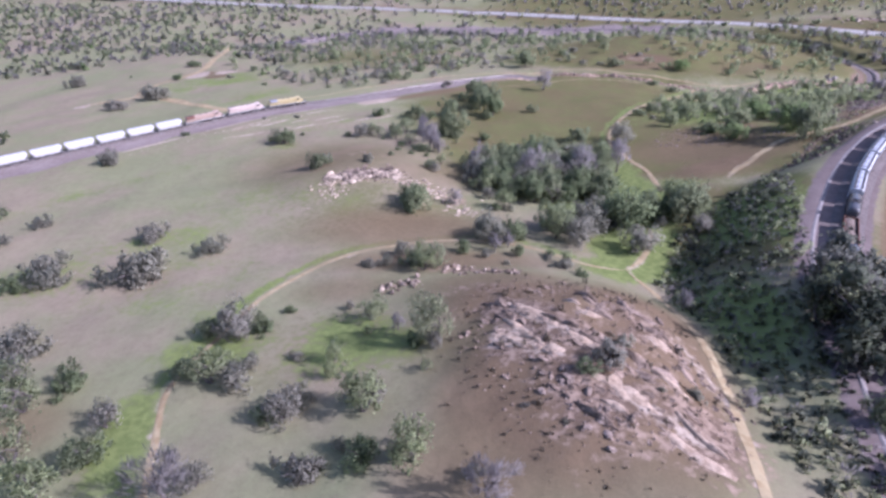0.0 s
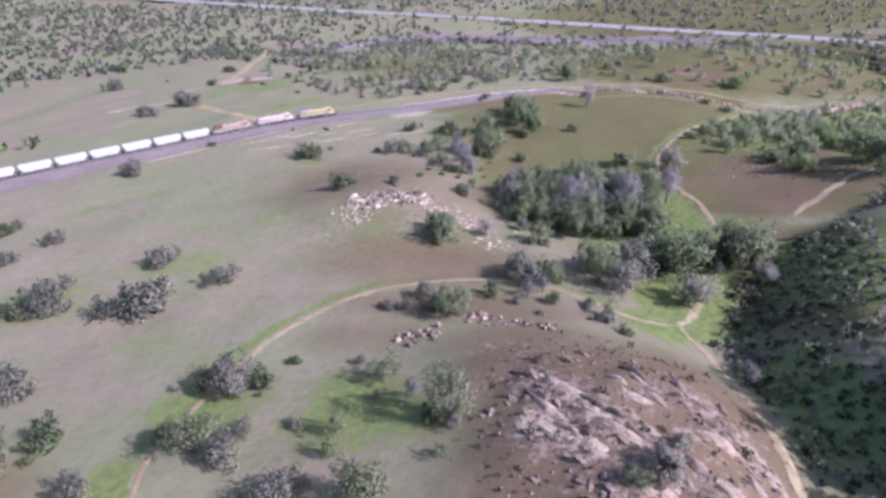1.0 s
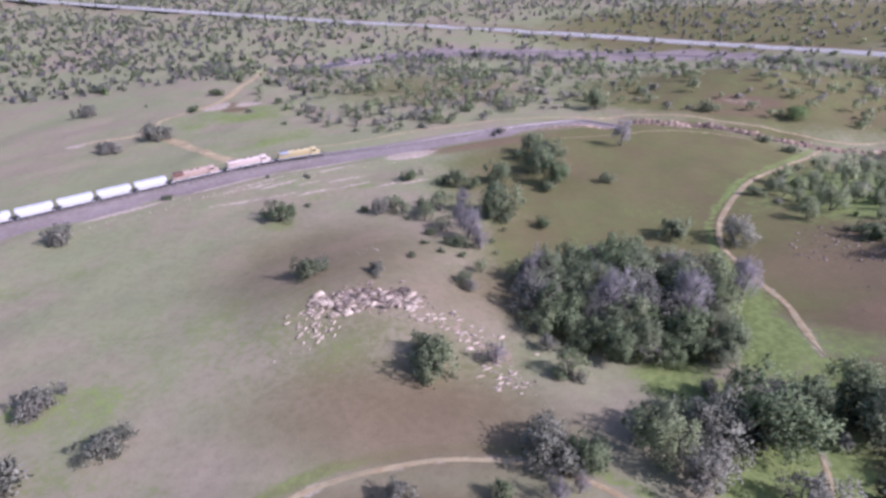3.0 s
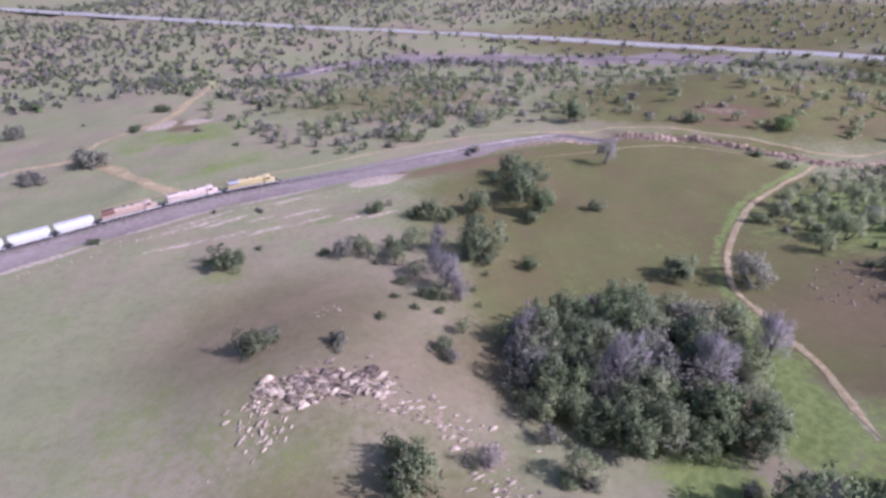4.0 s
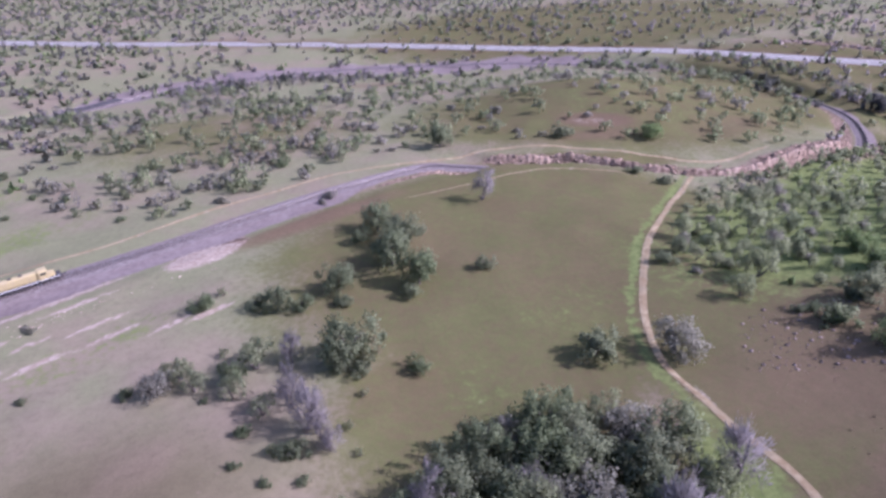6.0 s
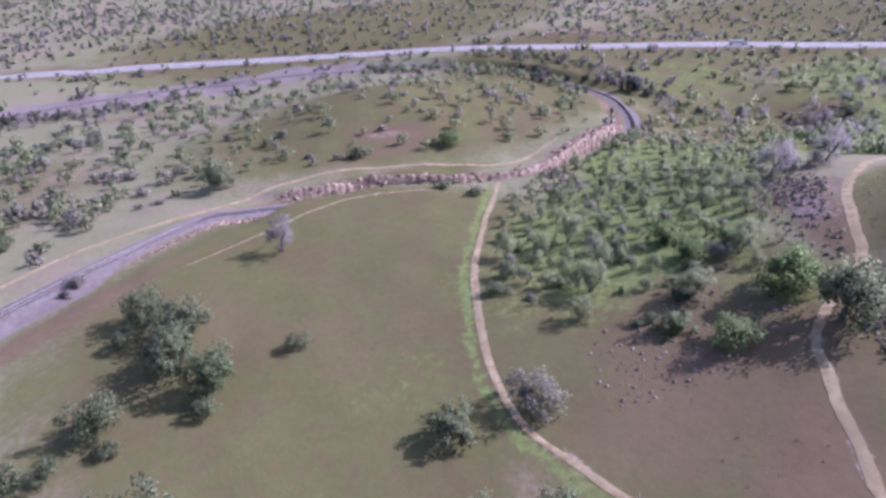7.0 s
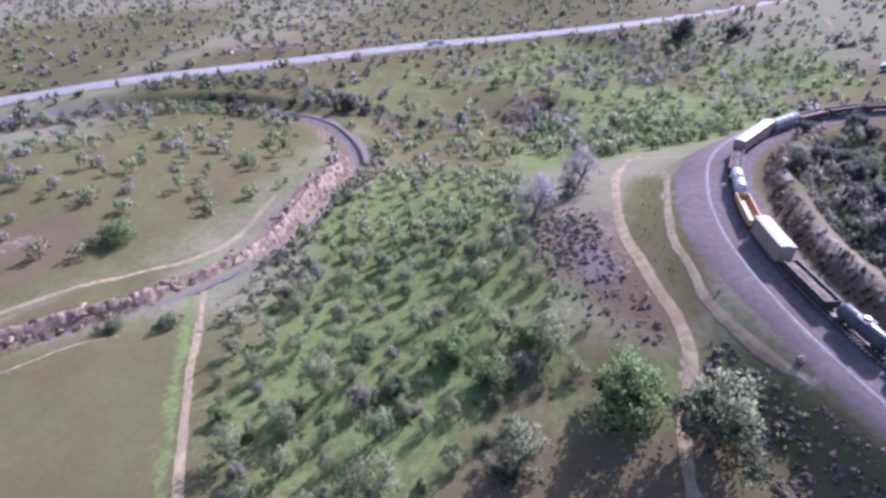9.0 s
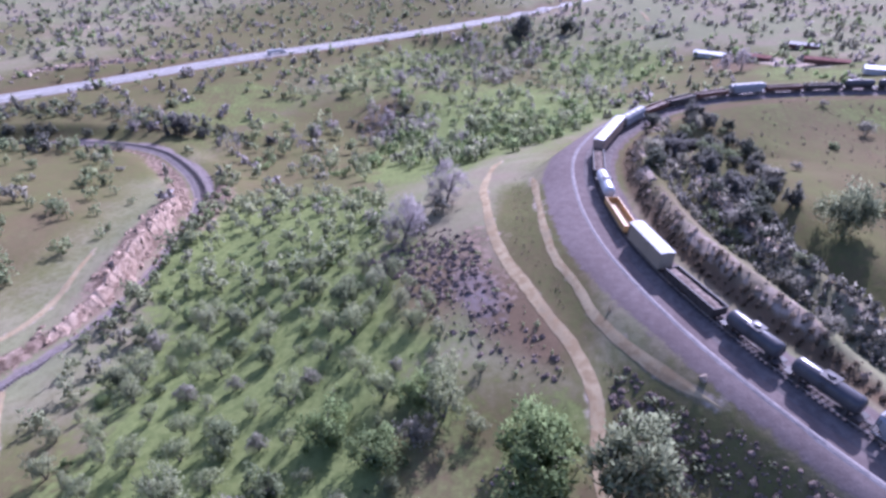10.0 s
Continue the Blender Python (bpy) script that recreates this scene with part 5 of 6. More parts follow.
def trunk_mesh(seed, r, tall, base, stems=1):
    """Tapered trunk and limbs, grown from one root, that reach into the crown."""
    rng = random.Random(seed)
    bm = bmesh.new()
    root = bm.verts.new((0, 0, -0.6))

    def limb(start, points, widths, sides=5):
        """A tube that springs from one vertex; returns the vertex at its tip."""
        rings = []
        for k, (p, w) in enumerate(zip(points, widths)):
            way = (Vector(points[min(k + 1, len(points) - 1)]) - Vector(points[max(k - 1, 0)])).normalized()
            turn = way.to_track_quat("Z", "Y").to_matrix()
            rings.append([bm.verts.new(Vector(p) + turn @ Vector((math.cos(a) * w, math.sin(a) * w, 0))) for a in np.linspace(0, 2 * math.pi, sides, endpoint=False)])
        for a, b in zip(rings, rings[1:]):
            for i in range(sides):
                bm.faces.new((a[i], a[(i + 1) % sides], b[(i + 1) % sides], b[i]))
        tip = bm.verts.new(Vector(points[-1]) + Vector((0, 0, widths[-1])))
        for i in range(sides):
            bm.faces.new((start, rings[0][(i + 1) % sides], rings[0][i]))
            bm.faces.new((tip, rings[-1][i], rings[-1][(i + 1) % sides]))
        return tip

    for k in range(stems):
        lean = Vector((rng.uniform(-0.25, 0.25), rng.uniform(-0.25, 0.25), 1)) if stems == 1 else Vector((rng.uniform(-0.7, 0.7), rng.uniform(-0.7, 0.7), 1))
        foot = Vector((rng.uniform(-0.2, 0.2) * (stems - 1), rng.uniform(-0.2, 0.2) * (stems - 1), -0.3))
        fork = foot + lean * (base + 0.4 + 0.15 * tall)
        w = 0.065 * r / stems ** 0.5 + 0.05
        top = limb(root, [foot, foot.lerp(fork, 0.5), fork], [w * 1.2, w * 0.9, w * 0.7], 7)
        for j in range(5 if stems == 1 else 3):
            a = rng.uniform(0, 6.3)
            tip = fork + Vector((math.cos(a) * r * rng.uniform(0.4, 0.7), math.sin(a) * r * rng.uniform(0.4, 0.7), tall * rng.uniform(0.25, 0.6)))
            mid = fork.lerp(tip, 0.5) + Vector((0, 0, 0.08 * tall))
            limb(top, [fork.lerp(mid, 0.15), mid, tip], [w * 0.5, w * 0.35, w * 0.08])
    return mesh_of("trunk", bm, BARK)


# kind: name, leaf, label, crown height and lower edge in radii, clumps, sprays each, spray size, twigs, stems
KINDS = {
    "g": ("oak_bush", LEAF_GREEN, "low dense grey-green oak bush on grass", 0.95, 0.0, 38, 66, 0.34, 0.0, 3),
    "y": ("grey_bush", LEAF_GREY, "low grey twiggy oak bush on grass", 0.85, 0.0, 38, 58, 0.34, 0.0, 4),
    "G": ("oak_tree", LEAF_GREEN, "dense grey-green oak with a rounded crown", 1.35, 0.14, 42, 66, 0.34, 0.0, 1),
    "Y": ("grey_oak", LEAF_GREY, "sparse grey-leaved oak, broad and twiggy", 1.35, 0.16, 42, 56, 0.33, 0.0, 2),
    "s": ("pale_oak", LEAF_PALE, "thin-crowned pale oak on a bare trunk", 1.4, 0.42, 32, 58, 0.31, 0.0, 2),
    "p": ("tall_oak", LEAF_PALE, "tall pale-leaved oak with an airy upright crown", 2.1, 0.25, 42, 60, 0.31, 0.0, 2),
    "b": ("bare_tree", LEAF_BARE, "leafless tree with pale purplish-grey twigs", 2.0, 0.4, 40, 44, 0.62, 1.7, 1),
    "l": ("green_oak", LEAF_LIME, "fresh green oak with a full bright crown", 1.2, 0.05, 52, 62, 0.33, 0.0, 1),
    # leaf tone darkened for oaks that stand in shade
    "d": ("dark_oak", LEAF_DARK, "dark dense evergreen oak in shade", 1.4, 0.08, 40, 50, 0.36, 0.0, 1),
}
PROTOS = {}


def proto(kind, k, detail):
    """A tree of radius 4 m, made once for each kind, shape and detail."""
    key = (kind, k, detail)
    if key not in PROTOS:
        name, leaf, label, tall, low, clumps, per, size, twigs, stems = KINDS[kind]
        r, seed = 4.0, 100 * k + ord(kind)
        if detail == 0:
            clumps, per, size = 20, 20, size * 1.7
        elif detail == 2:
            per, size = int(per * 1.4), size * 0.85
        v, f, nrm = crown_arrays(seed, r, tall * r, low * r, clumps, per, size, twigs, 1 if kind == "d" else 0)
        root = new(name)
        part("trunk", trunk_mesh(seed, r, tall * r, low * r, stems), None, root)
        part("crown", mesh_from("crown", v, f, leaf, nrm), None, root)
        PROTOS[key] = [tagged(root, label, "tree"), False]
    return PROTOS[key]


tree_rng = random.Random(3)


def plant(x, y, r, kind, detail=1, group="", z=None):
    p = proto(kind, tree_rng.randrange(4), detail)
    g = r / 4.0
    m = Matrix.LocRotScale((x, y, (h1(x, y) if z is None else z) - 0.05), Euler((0, 0, tree_rng.uniform(0, 6.28))), (g * tree_rng.uniform(0.9, 1.1), g * tree_rng.uniform(0.9, 1.1), g * tree_rng.uniform(0.85, 1.15)))
    if p[1]:
        t = copy_thing(p[0], m)
    else:
        t, p[1] = p[0], True
        t.matrix_basis = m
    return tagged(t, group=group)


TREES = {
    "near": [(-86.2, 149, 5.9, "y"), (-64.4, 138.9, 4.8, "y"), (-78.4, 124.7, 6.6, "y"), (-111.1, 122.7, 4.6, "g"), (-129.9, 164, 4.2, "y"), (-70.4, 78.6, 4.3, "g"), (-57.3, 67.4, 3.1, "Y"), (-56.1, 59.1, 3.9, "G"), (-69, 59.4, 4.6, "s"), (-60.6, 52.6, 4.4, "s"), (-38.7, 49.9, 4.0, "b"), (-36, 52.7, 2.6, "Y"), (-48.5, 93.4, 3, "G"), (-42.9, 93.6, 5.3, "Y"), (-36.9, 94.4, 3.2, "g"), (-47.4, 79.3, 3.7, "G"), (-42.4, 76.8, 4.8, "s"), (-36.8, 75.4, 4.2, "Y"), (-32.9, 102.4, 1.6, "g"), (-27.2, 82.9, 1.7, "y"), (-19.2, 80.6, 2.1, "p"), (-25.6, 66.2, 4.4, "Y"), (-28.8, 65.5, 2.3, "G"), (-22.3, 69.5, 2.6, "Y"), (-19.2, 75.7, 1.7, "p"), (-12.2, 65.4, 4.4, "p"), (-10.4, 67.1, 2.9, "Y"), (-18.9, 101.6, 1.9, "Y"), (-13.1, 95.5, 3, "p"), (-13.7, 89.7, 2.2, "p"), (-0.4, 82.9, 4.7, "p")],
    "near_more": [(0.5, 80.5, 2.9, "Y"), (-3.4, 83, 2.3, "g"), (-1.2, 74.1, 1.5, "s"), (-7.1, 89.1, 1.9, "b"), (-4.4, 124.7, 4, "g"), (-16.6, 124.5, 2.5, "y"), (-11.6, 130.4, 2.5, "y"), (-10.9, 54, 3.3, "G"), (-14.8, 57.1, 1.9, "Y"), (-3.2, 52.5, 3.4, "p"), (-5.7, 53.5, 2, "Y"), (-19.7, 52.8, 4.3, "y"), (7.2, 44.2, 3.6, "b"), (6, 48.5, 2.1, "Y"), (25.2, 65.7, 2.5, "G"), (29.6, 68.1, 3.2, "y"), (32.9, 72, 1.9, "y"), (42.6, 62.6, 1.7, "y"), (52.3, 63.3, 2, "b"), (14.4, 60.1, 1.5, "y"), (19.7, 56, 1.6, "y"), (36.4, 62.1, 1.8, "y"), (-35.8, 81.1, 2.4, "Y"), (-103, 124, 5.4, "y"), (-108, 131, 4.8, "y"), (-91, 93, 5.2, "y"), (-96, 98, 4, "y"), (-76, 73, 5.2, "s"), (-82, 78, 4, "b"), (-151, 172, 4.4, "g"), (-134, 150, 3.4, "y")],
    "path": [(-2, 119.5, 3.8, "p"), (1.5, 122, 3.4, "p"), (-12, 124, 2.8, "Y"), (17, 145, 4.7, "Y"), (24, 140, 4.3, "G"), (27, 141, 3.0, "g"), (17, 131, 2.0, "y"), (35, 121, 3.2, "y"), (20, 122, 2.1, "y"), (38, 115, 1.8, "g"), (32, 127, 1.7, "y")],
    "brook": [(-8, 131, 2.9, "Y"), (9, 132, 2.7, "G"), (15, 128, 2.5, "Y"), (24, 129, 2.0, "G"), (36, 124, 3.0, "p"), (18, 133, 2.4, "b"), (22, 135, 2.2, "b"), (33, 129, 2.0, "G"), (17, 142, 4.6, "Y"), (26, 143, 3.5, "G"), (44, 139, 6.4, "Y"), (37, 143, 5.6, "p"), (38, 150, 5.7, "G"), (60, 135, 6.2, "Y"), (60, 152, 6.6, "G"), (70, 157, 5.6, "G"), (80, 152, 5.6, "G"), (81, 142, 4.0, "Y"), (57, 160, 4.7, "G"), (50, 150, 5.0, "Y"), (79, 160, 4.6, "G")],
    "knoll": [(-139, 227, 4.9, "y"), (-69, 285, 2.5, "y"), (12, 354, 3.1, "y"), (-120, 264, 2.2, "g")],
    "stream": [(-24.2, 250.9, 3.5, "s"), (-32.3, 251.1, 4.2, "Y"), (-27.7, 255.9, 4.3, "s"), (-19.2, 262.4, 4, "s"), (-21.9, 246.3, 3.1, "g"), (-15.8, 246, 4, "s"), (-11.2, 255, 4.2, "s"), (-9.3, 239.1, 3.9, "s"), (-12.7, 233.8, 3.2, "G"), (-7, 227.5, 3.3, "s"), (-3.1, 225.9, 3.1, "g"), (-13.7, 224.6, 2.5, "g"), (-8, 219.2, 2.4, "g"), (-1.4, 218.7, 2.4, "G"), (-38.9, 252.9, 3.3, "g"), (-1, 242.4, 4, "b"), (1.5, 230.9, 3.7, "b"), (-3, 254.9, 3.2, "b"), (3.9, 225.9, 2.8, "b"), (10.4, 252.1, 5.5, "G"), (6.8, 249.8, 3.5, "G"), (12.8, 248.2, 3.4, "g"), (7.9, 231, 3.4, "s"), (9.2, 224, 2.8, "s"), (-6.6, 277.8, 4.3, "G"), (-11.8, 280.4, 3.3, "G"), (0.4, 276.4, 3.6, "G"), (9.6, 283.5, 5.2, "G"), (10.4, 276.8, 2.9, "g"), (25.9, 315.9, 5.1, "G"), (19.7, 310, 4.1, "G")],
    "stream_more": [(32.6, 303.5, 5.3, "G"), (27.1, 293.6, 5, "G"), (32.9, 281.1, 4.9, "G"), (29.2, 275.5, 4, "G"), (37.5, 291.6, 3.5, "s"), (53.3, 282.6, 3.4, "G"), (-26.4, 283.1, 3.8, "G"), (-21.9, 289.3, 3.9, "s"), (-26.5, 283.7, 2.6, "g"), (-0.4, 201.3, 3.6, "G"), (1.6, 197.4, 2.3, "Y"), (4.4, 210.8, 2.1, "s"), (-15.9, 212, 2.8, "g"), (-23.7, 198.5, 3.3, "y"), (-42.6, 198.6, 5.4, "g"), (-40.3, 201.8, 3, "Y"), (-67.6, 244.3, 5.7, "g"), (-64.9, 249.2, 4.4, "g"), (-61.2, 257.4, 2.4, "g"), (15.5, 200.7, 2, "y"), (19.3, 211.4, 3.9, "Y"), (16.4, 204, 2.5, "b"), (-5.7, 164.8, 5.4, "g"), (-3.9, 167.7, 2.5, "Y"), (7.4, 170.6, 2, "y"), (18.5, 183.7, 3.3, "Y"), (20.3, 176.2, 3.1, "Y"), (16, 187.3, 2.2, "s"), (22.3, 167, 2.8, "G"), (26.8, 166.4, 2.6, "Y")],
    "trackside": [(9, 349, 2.2, "y"), (-6, 397, 3.8, "g"), (11, 407, 2.8, "g"), (-23, 376, 3.4, "g"), (-29, 359, 3.0, "y"), (68, 400, 4.8, "G"), (130, 396, 4.6, "g"), (172, 385, 6.0, "l"), (148, 333, 3.8, "g"), (139, 343, 2.8, "g"), (112, 411, 4.4, "y"), (134, 441, 4.2, "y"), (45, 402, 2.4, "y")],
    # grown large and leaf-dark so a long shade band crosses the gully
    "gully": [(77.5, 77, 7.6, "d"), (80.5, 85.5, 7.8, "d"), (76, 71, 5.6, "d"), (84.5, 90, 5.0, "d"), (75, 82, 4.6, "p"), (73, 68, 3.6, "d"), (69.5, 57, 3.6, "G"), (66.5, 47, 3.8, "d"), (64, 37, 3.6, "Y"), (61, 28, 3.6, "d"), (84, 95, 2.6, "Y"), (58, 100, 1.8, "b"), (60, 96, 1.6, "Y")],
    "inner": [(216, 157, 3.4, "p"), (247, 162, 4.0, "Y"), (297, 173, 4.2, "d"), (175, 175, 2.8, "Y"), (193, 175, 3.0, "d"), (212, 180, 3.0, "Y"), (240, 194, 3.6, "d"), (286, 188, 3.6, "d"), (308, 114, 1.8, "y"), (323, 122, 2.6, "Y"), (288, 130, 2.0, "g"), (232, 143, 1.4, "d"), (262, 150, 2.2, "Y"), (270, 120, 1.6, "g")],
    "field": [(69, 334, 5.2, "b"), (67, 239.4, 5.4, "g"), (85, 234, 5.2, "Y"), (122, 253, 5.0, "p"), (105, 269, 3.0, "g"), (144, 262, 3.9, "g"), (123, 229, 4.0, "g"), (-71, 287, 2.7, "y"), (-87, 286, 1.3, "y"), (-75, 261, 2.1, "g")],
    "meadow_far": [(-187, 329, 5.6, "y"), (-172, 349, 7.1, "y"), (-256, 413, 6.0, "y"), (-183, 413, 4.0, "g"), (-186, 455, 5.1, "g"), (-297, 493, 7.3, "y"), (-227, 433, 3.5, "g"), (-109, 372, 2.9, "g"), (-142, 403, 2.5, "y"), (-131, 425, 3.4, "g"), (-107, 393, 3.7, "g")],
    "slope": [(152, 220, 8.2, "l"), (127, 218, 5.4, "l"), (148, 206, 6.0, "G"), (112, 247, 3.6, "p"), (123, 229, 2.6, "l"), (136, 233, 4.2, "p"), (122, 235, 1.8, "g"), (125, 270, 4.0, "p"), (139, 257, 3.8, "p"), (155, 254, 3.6, "G"), (109, 261, 3.8, "y"), (119, 228, 3.0, "g"), (119, 236, 1.6, "g"), (129, 278, 3.8, "p"), (139, 267, 3.6, "Y"), (135, 245, 2.6, "g"), (134, 235, 3.9, "g"), (129, 231, 3.4, "g"), (215, 257, 4.8, "b"), (221, 255, 4.0, "b"), (218, 261, 3.4, "Y"), (237, 250, 4.6, "b"), (241, 254, 3.6, "Y"), (141, 256, 3.3, "y"), (125, 284, 3.4, "g"), (120, 261, 2.6, "g")],
    "within_loop": [(252, 193, 3.5, "Y"), (289, 174, 4, "Y"), (217.5, 155.5, 5, "G"), (190.5, 175, 3, "Y"), (302, 115, 3.5, "Y")],
    "grove_edge": [(18.7, 208.8, 4.0, "b"), (20.5, 184.3, 4.6, "s"), (25.7, 186.6, 3.8, "s"), (24.7, 168, 3.8, "s"), (8.6, 169.7, 2.4, "b"), (-0.1, 232.4, 4.6, "b"), (3.2, 226, 3.6, "b"), (-3, 240, 3.6, "b"), (8.4, 248.8, 4.2, "G"), (12, 240, 3.2, "s"), (-16.1, 251.1, 3.4, "G"), (-30, 256, 3.8, "s"), (25.3, 245.4, 3.6, "G")],
    # dark oaks from x 344 to 368 stand for shade on the cut wall
    "ravine": [(344.7, 521, 4.5, "d"), (349, 509, 3.6, "d"), (350.4, 499.5, 4.2, "d"), (353.1, 477, 4, "d"), (357, 464, 4.4, "d"), (359, 451, 3.4, "b"), (365, 424, 5.2, "d"), (368, 415, 4.4, "d"), (375.5, 378, 3.6, "d"), (383.7, 368, 4, "b"), (391, 357, 4.2, "b"), (399, 360, 4, "d"), (412.7, 354.7, 4.4, "b"), (463.5, 327.6, 4.4, "b"), (448.6, 316, 4.2, "d"), (435, 324, 4, "b"), (502, 333.6, 4.4, "b"), (676.6, 257, 7, "d"), (663, 235, 6.4, "d"), (699, 214, 6.6, "d"), (529, 103, 5.4, "b"), (531, 91, 5.4, "b")],
}
for area, rows in TREES.items():
    for x, y, r, kind in rows:
        plant(x, y, r, kind, 2 if r > 4.5 else 1, "trees standing apart in the grass")


def wood(poly, n, gap, lo, hi, kinds, seed, detail, group, clumps=0.0, **gaps):
    pts = clear_of(scatter(poly, n, gap, seed, clumps), **gaps)
    zs = height(pts[:, 0], pts[:, 1])
    r = random.Random(seed)
    for (x, y), z in zip(pts, zs):
        plant(float(x), float(y), lo + (hi - lo) * r.random() ** 1.6, r.choice(kinds), detail, group, float(z))


GROVE = [(17, 209), (34, 222), (58, 223), (76, 201), (64, 186), (62, 173), (36, 170), (20, 187)]
wood(GROVE, 62, 4.5, 3.2, 5.6, "GGGGpsYYbb", 41, 2, "trees of the dense grove")
wood([(32, 158), (57, 166), (86, 166), (90, 154), (80, 146), (62, 150), (40, 148)], 16, 5.0, 2.5, 4.5, "GGGYd", 42, 1, "trees of the brook")
SLOPE = [(110, 270), (134, 303), (156, 321), (186, 334), (238, 338), (290, 338), (275, 280), (222, 266), (195, 250), (165, 226), (146, 232), (130, 242)]
SLOPE_NEAR = [(108, 268), (132, 300), (156, 318), (190, 318), (205, 290), (214, 264), (195, 250), (165, 226), (146, 232), (130, 242)]
SLOPE_FAR = [(156, 321), (186, 334), (238, 338), (290, 338), (275, 280), (222, 266), (214, 266), (206, 292), (191, 320)]
wood(SLOPE_NEAR, 140, 5.6, 2.0, 4.8, "sssssppppGGYl", 43, 1, "open oak wood on the slope")
INNER = [(268, 184), (290, 178), (304, 164), (280, 158), (248, 158), (219, 163), (212, 172), (226, 178), (245, 182)]
# dark leaf tone also stands for the shaded slope inside the loop
wood(INNER, 46, 4.2, 2.6, 4.6, "dddG", 48, 1, "dark trees inside the loop", rail=9)
BANK = [(285, 184), (262, 192), (240, 194), (215, 188), (195, 178), (178, 168), (165, 158), (170, 152), (186, 158), (205, 168), (226, 178), (250, 184), (276, 180)]
wood(BANK, 150, 2.4, 1.2, 2.8, "dddygY", 49, 0, "brush on the bank inside the loop", rail=13)
wood([(215, 160), (250, 150), (300, 130), (330, 80), (300, 20), (220, 60), (180, 120)], 26, 9, 1.4, 4.0, "dGy", 50, 0, "scattered trees inside the loop", rail=12)


def joined_wood(pts, lo, hi, kinds, seed, label):
    """Trees past counting, each with trunk and crown, joined by leaf colour."""
    rng3 = np.random.default_rng(seed)
    pick = rng3.integers(0, len(kinds), len(pts))
    for k, kind in enumerate(dict.fromkeys(kinds)):
        here = pts[np.isin(pick, [q for q, c in enumerate(kinds) if c == kind])]
        if not len(here):
            continue
        name, leaf, words, tall, low, clumps, per, size, twigs, stems = KINDS[kind]
        spots = np.c_[here, 2 * (lo + (hi - lo) * rng3.random(len(here)) ** 1.6)]
        for half in range(3):
            v, f, nrm = crown_arrays(seed + 7 * k + half, 1.0, tall * 0.95, low, 17, 11, 0.25, twigs)
            t = np.array([(math.cos(a) * w, math.sin(a) * w, z) for z, w in ((-0.1, 0.08), (low + tall * 0.4, 0.04)) for a in (0, 1.57, 3.14, 4.71)])
            tf = np.array([(0, 1, 5, 4), (1, 2, 6, 5), (2, 3, 7, 6), (3, 0, 4, 7)]) + len(v)
            strewn("woodland", label, "woodland", spots[half::3], (np.vstack([v, t]), np.vstack([f, tf]), np.vstack([nrm, np.sign(t) * [1, 1, 0] + [0, 0, 0.1]])), leaf, seed + k, 0)


def bush_arrays(seed, n, leaf, twiggy=0.0):
    return crown_arrays(seed, 1.0, 1.5, -0.15, n, 11, leaf, twiggy)


# brush and far woods: past counting
for poly, count, lo, hi, leaf, words in (([(2, 96), (0, 70), (4, 50), (30, 40), (48, 46), (52, 80), (46, 100), (24, 112)], 330, 0.25, 1.0, LEAF_SCRUB, "dry brown tufts on the rocky knoll"),
                                         ([(160, 192), (172, 203), (190, 212), (212, 220), (250, 224), (262, 231), (218, 231), (196, 224), (176, 213), (160, 209)], 320, 0.25, 0.9, LEAF_SCRUB, "dry tufts between the dirt tracks"),
                                         ([(96, 186), (150, 200), (160, 215), (140, 236), (110, 240), (92, 222)], 110, 0.25, 0.8, LEAF_SCRUB, "dry tufts in the brown pasture"),
                                         ([(200, 150), (250, 160), (300, 165), (330, 130), (325, 60), (230, 90)], 420, 0.3, 1.3, LEAF_SCRUB, "dry tufts on the grass inside the loop"),
                                         ([(166, 214), (182, 222), (200, 232), (214, 242), (222, 254), (205, 262), (186, 246), (170, 230)], 160, 0.4, 1.5, LEAF_PALE, "pale bushes among the dark boulders")):
    strewn("tufts", words, "brush", sized(clear_of(scatter(poly, count, 0.9, 200 + count, 10)), lo, hi, 2.5), bush_arrays(count, 5, 0.5), leaf, count, 0)
joined_wood(clear_of(scatter(SLOPE_FAR, 125, 6.0, 143)), 1.8, 3.9, "ssppGYl", 143, "open oak wood running down the far slope")
HILL = [(-20, 412), (40, 400), (100, 402), (170, 382), (240, 368), (300, 392), (322, 440), (318, 500), (280, 590), (147, 620), (20, 590), (-30, 500)]
joined_wood(clear_of(scatter(HILL, 330, 6.0, 44)), 1.8, 4.6, "ssspGYy", 44, "scattered grey-green oaks on the grassy hill")
LEFT_WOOD = [(-118, 400), (-60, 342), (-20, 366), (20, 396), (0, 430), (10, 520), (-60, 640), (-170, 640), (-150, 520), (-110, 450)]
joined_wood(clear_of(scatter(LEFT_WOOD, 230, 5.6, 45, 60)), 1.6, 4.2, "GgpsYyb", 45, "open grey oak wood beyond the railway")
VALLEY = [(350, 385), (300, 330), (292, 262), (322, 222), (396, 196), (520, 160), (619, 140), (688, 270), (572, 370), (441, 400)]
joined_wood(clear_of(scatter(VALLEY, 420, 5.6, 46, 70)), 2.2, 5.2, "sssplGYb", 46, "scattered trees across the valley floor")
joined_wood(clear_of(scatter([(292, 262), (330, 215), (400, 196), (430, 240), (360, 280)], 70, 4.6, 47)), 2.5, 4.6, "llG", 47, "bright green trees below the railway bend")
BRUSH = [(57, 116), (66, 128), (80, 150), (96, 158), (108, 166), (112, 158), (104, 140), (90, 112), (82, 98), (74, 80), (68, 60), (62, 20), (50, 24), (53, 50), (55, 70), (57, 90), (58, 104)]
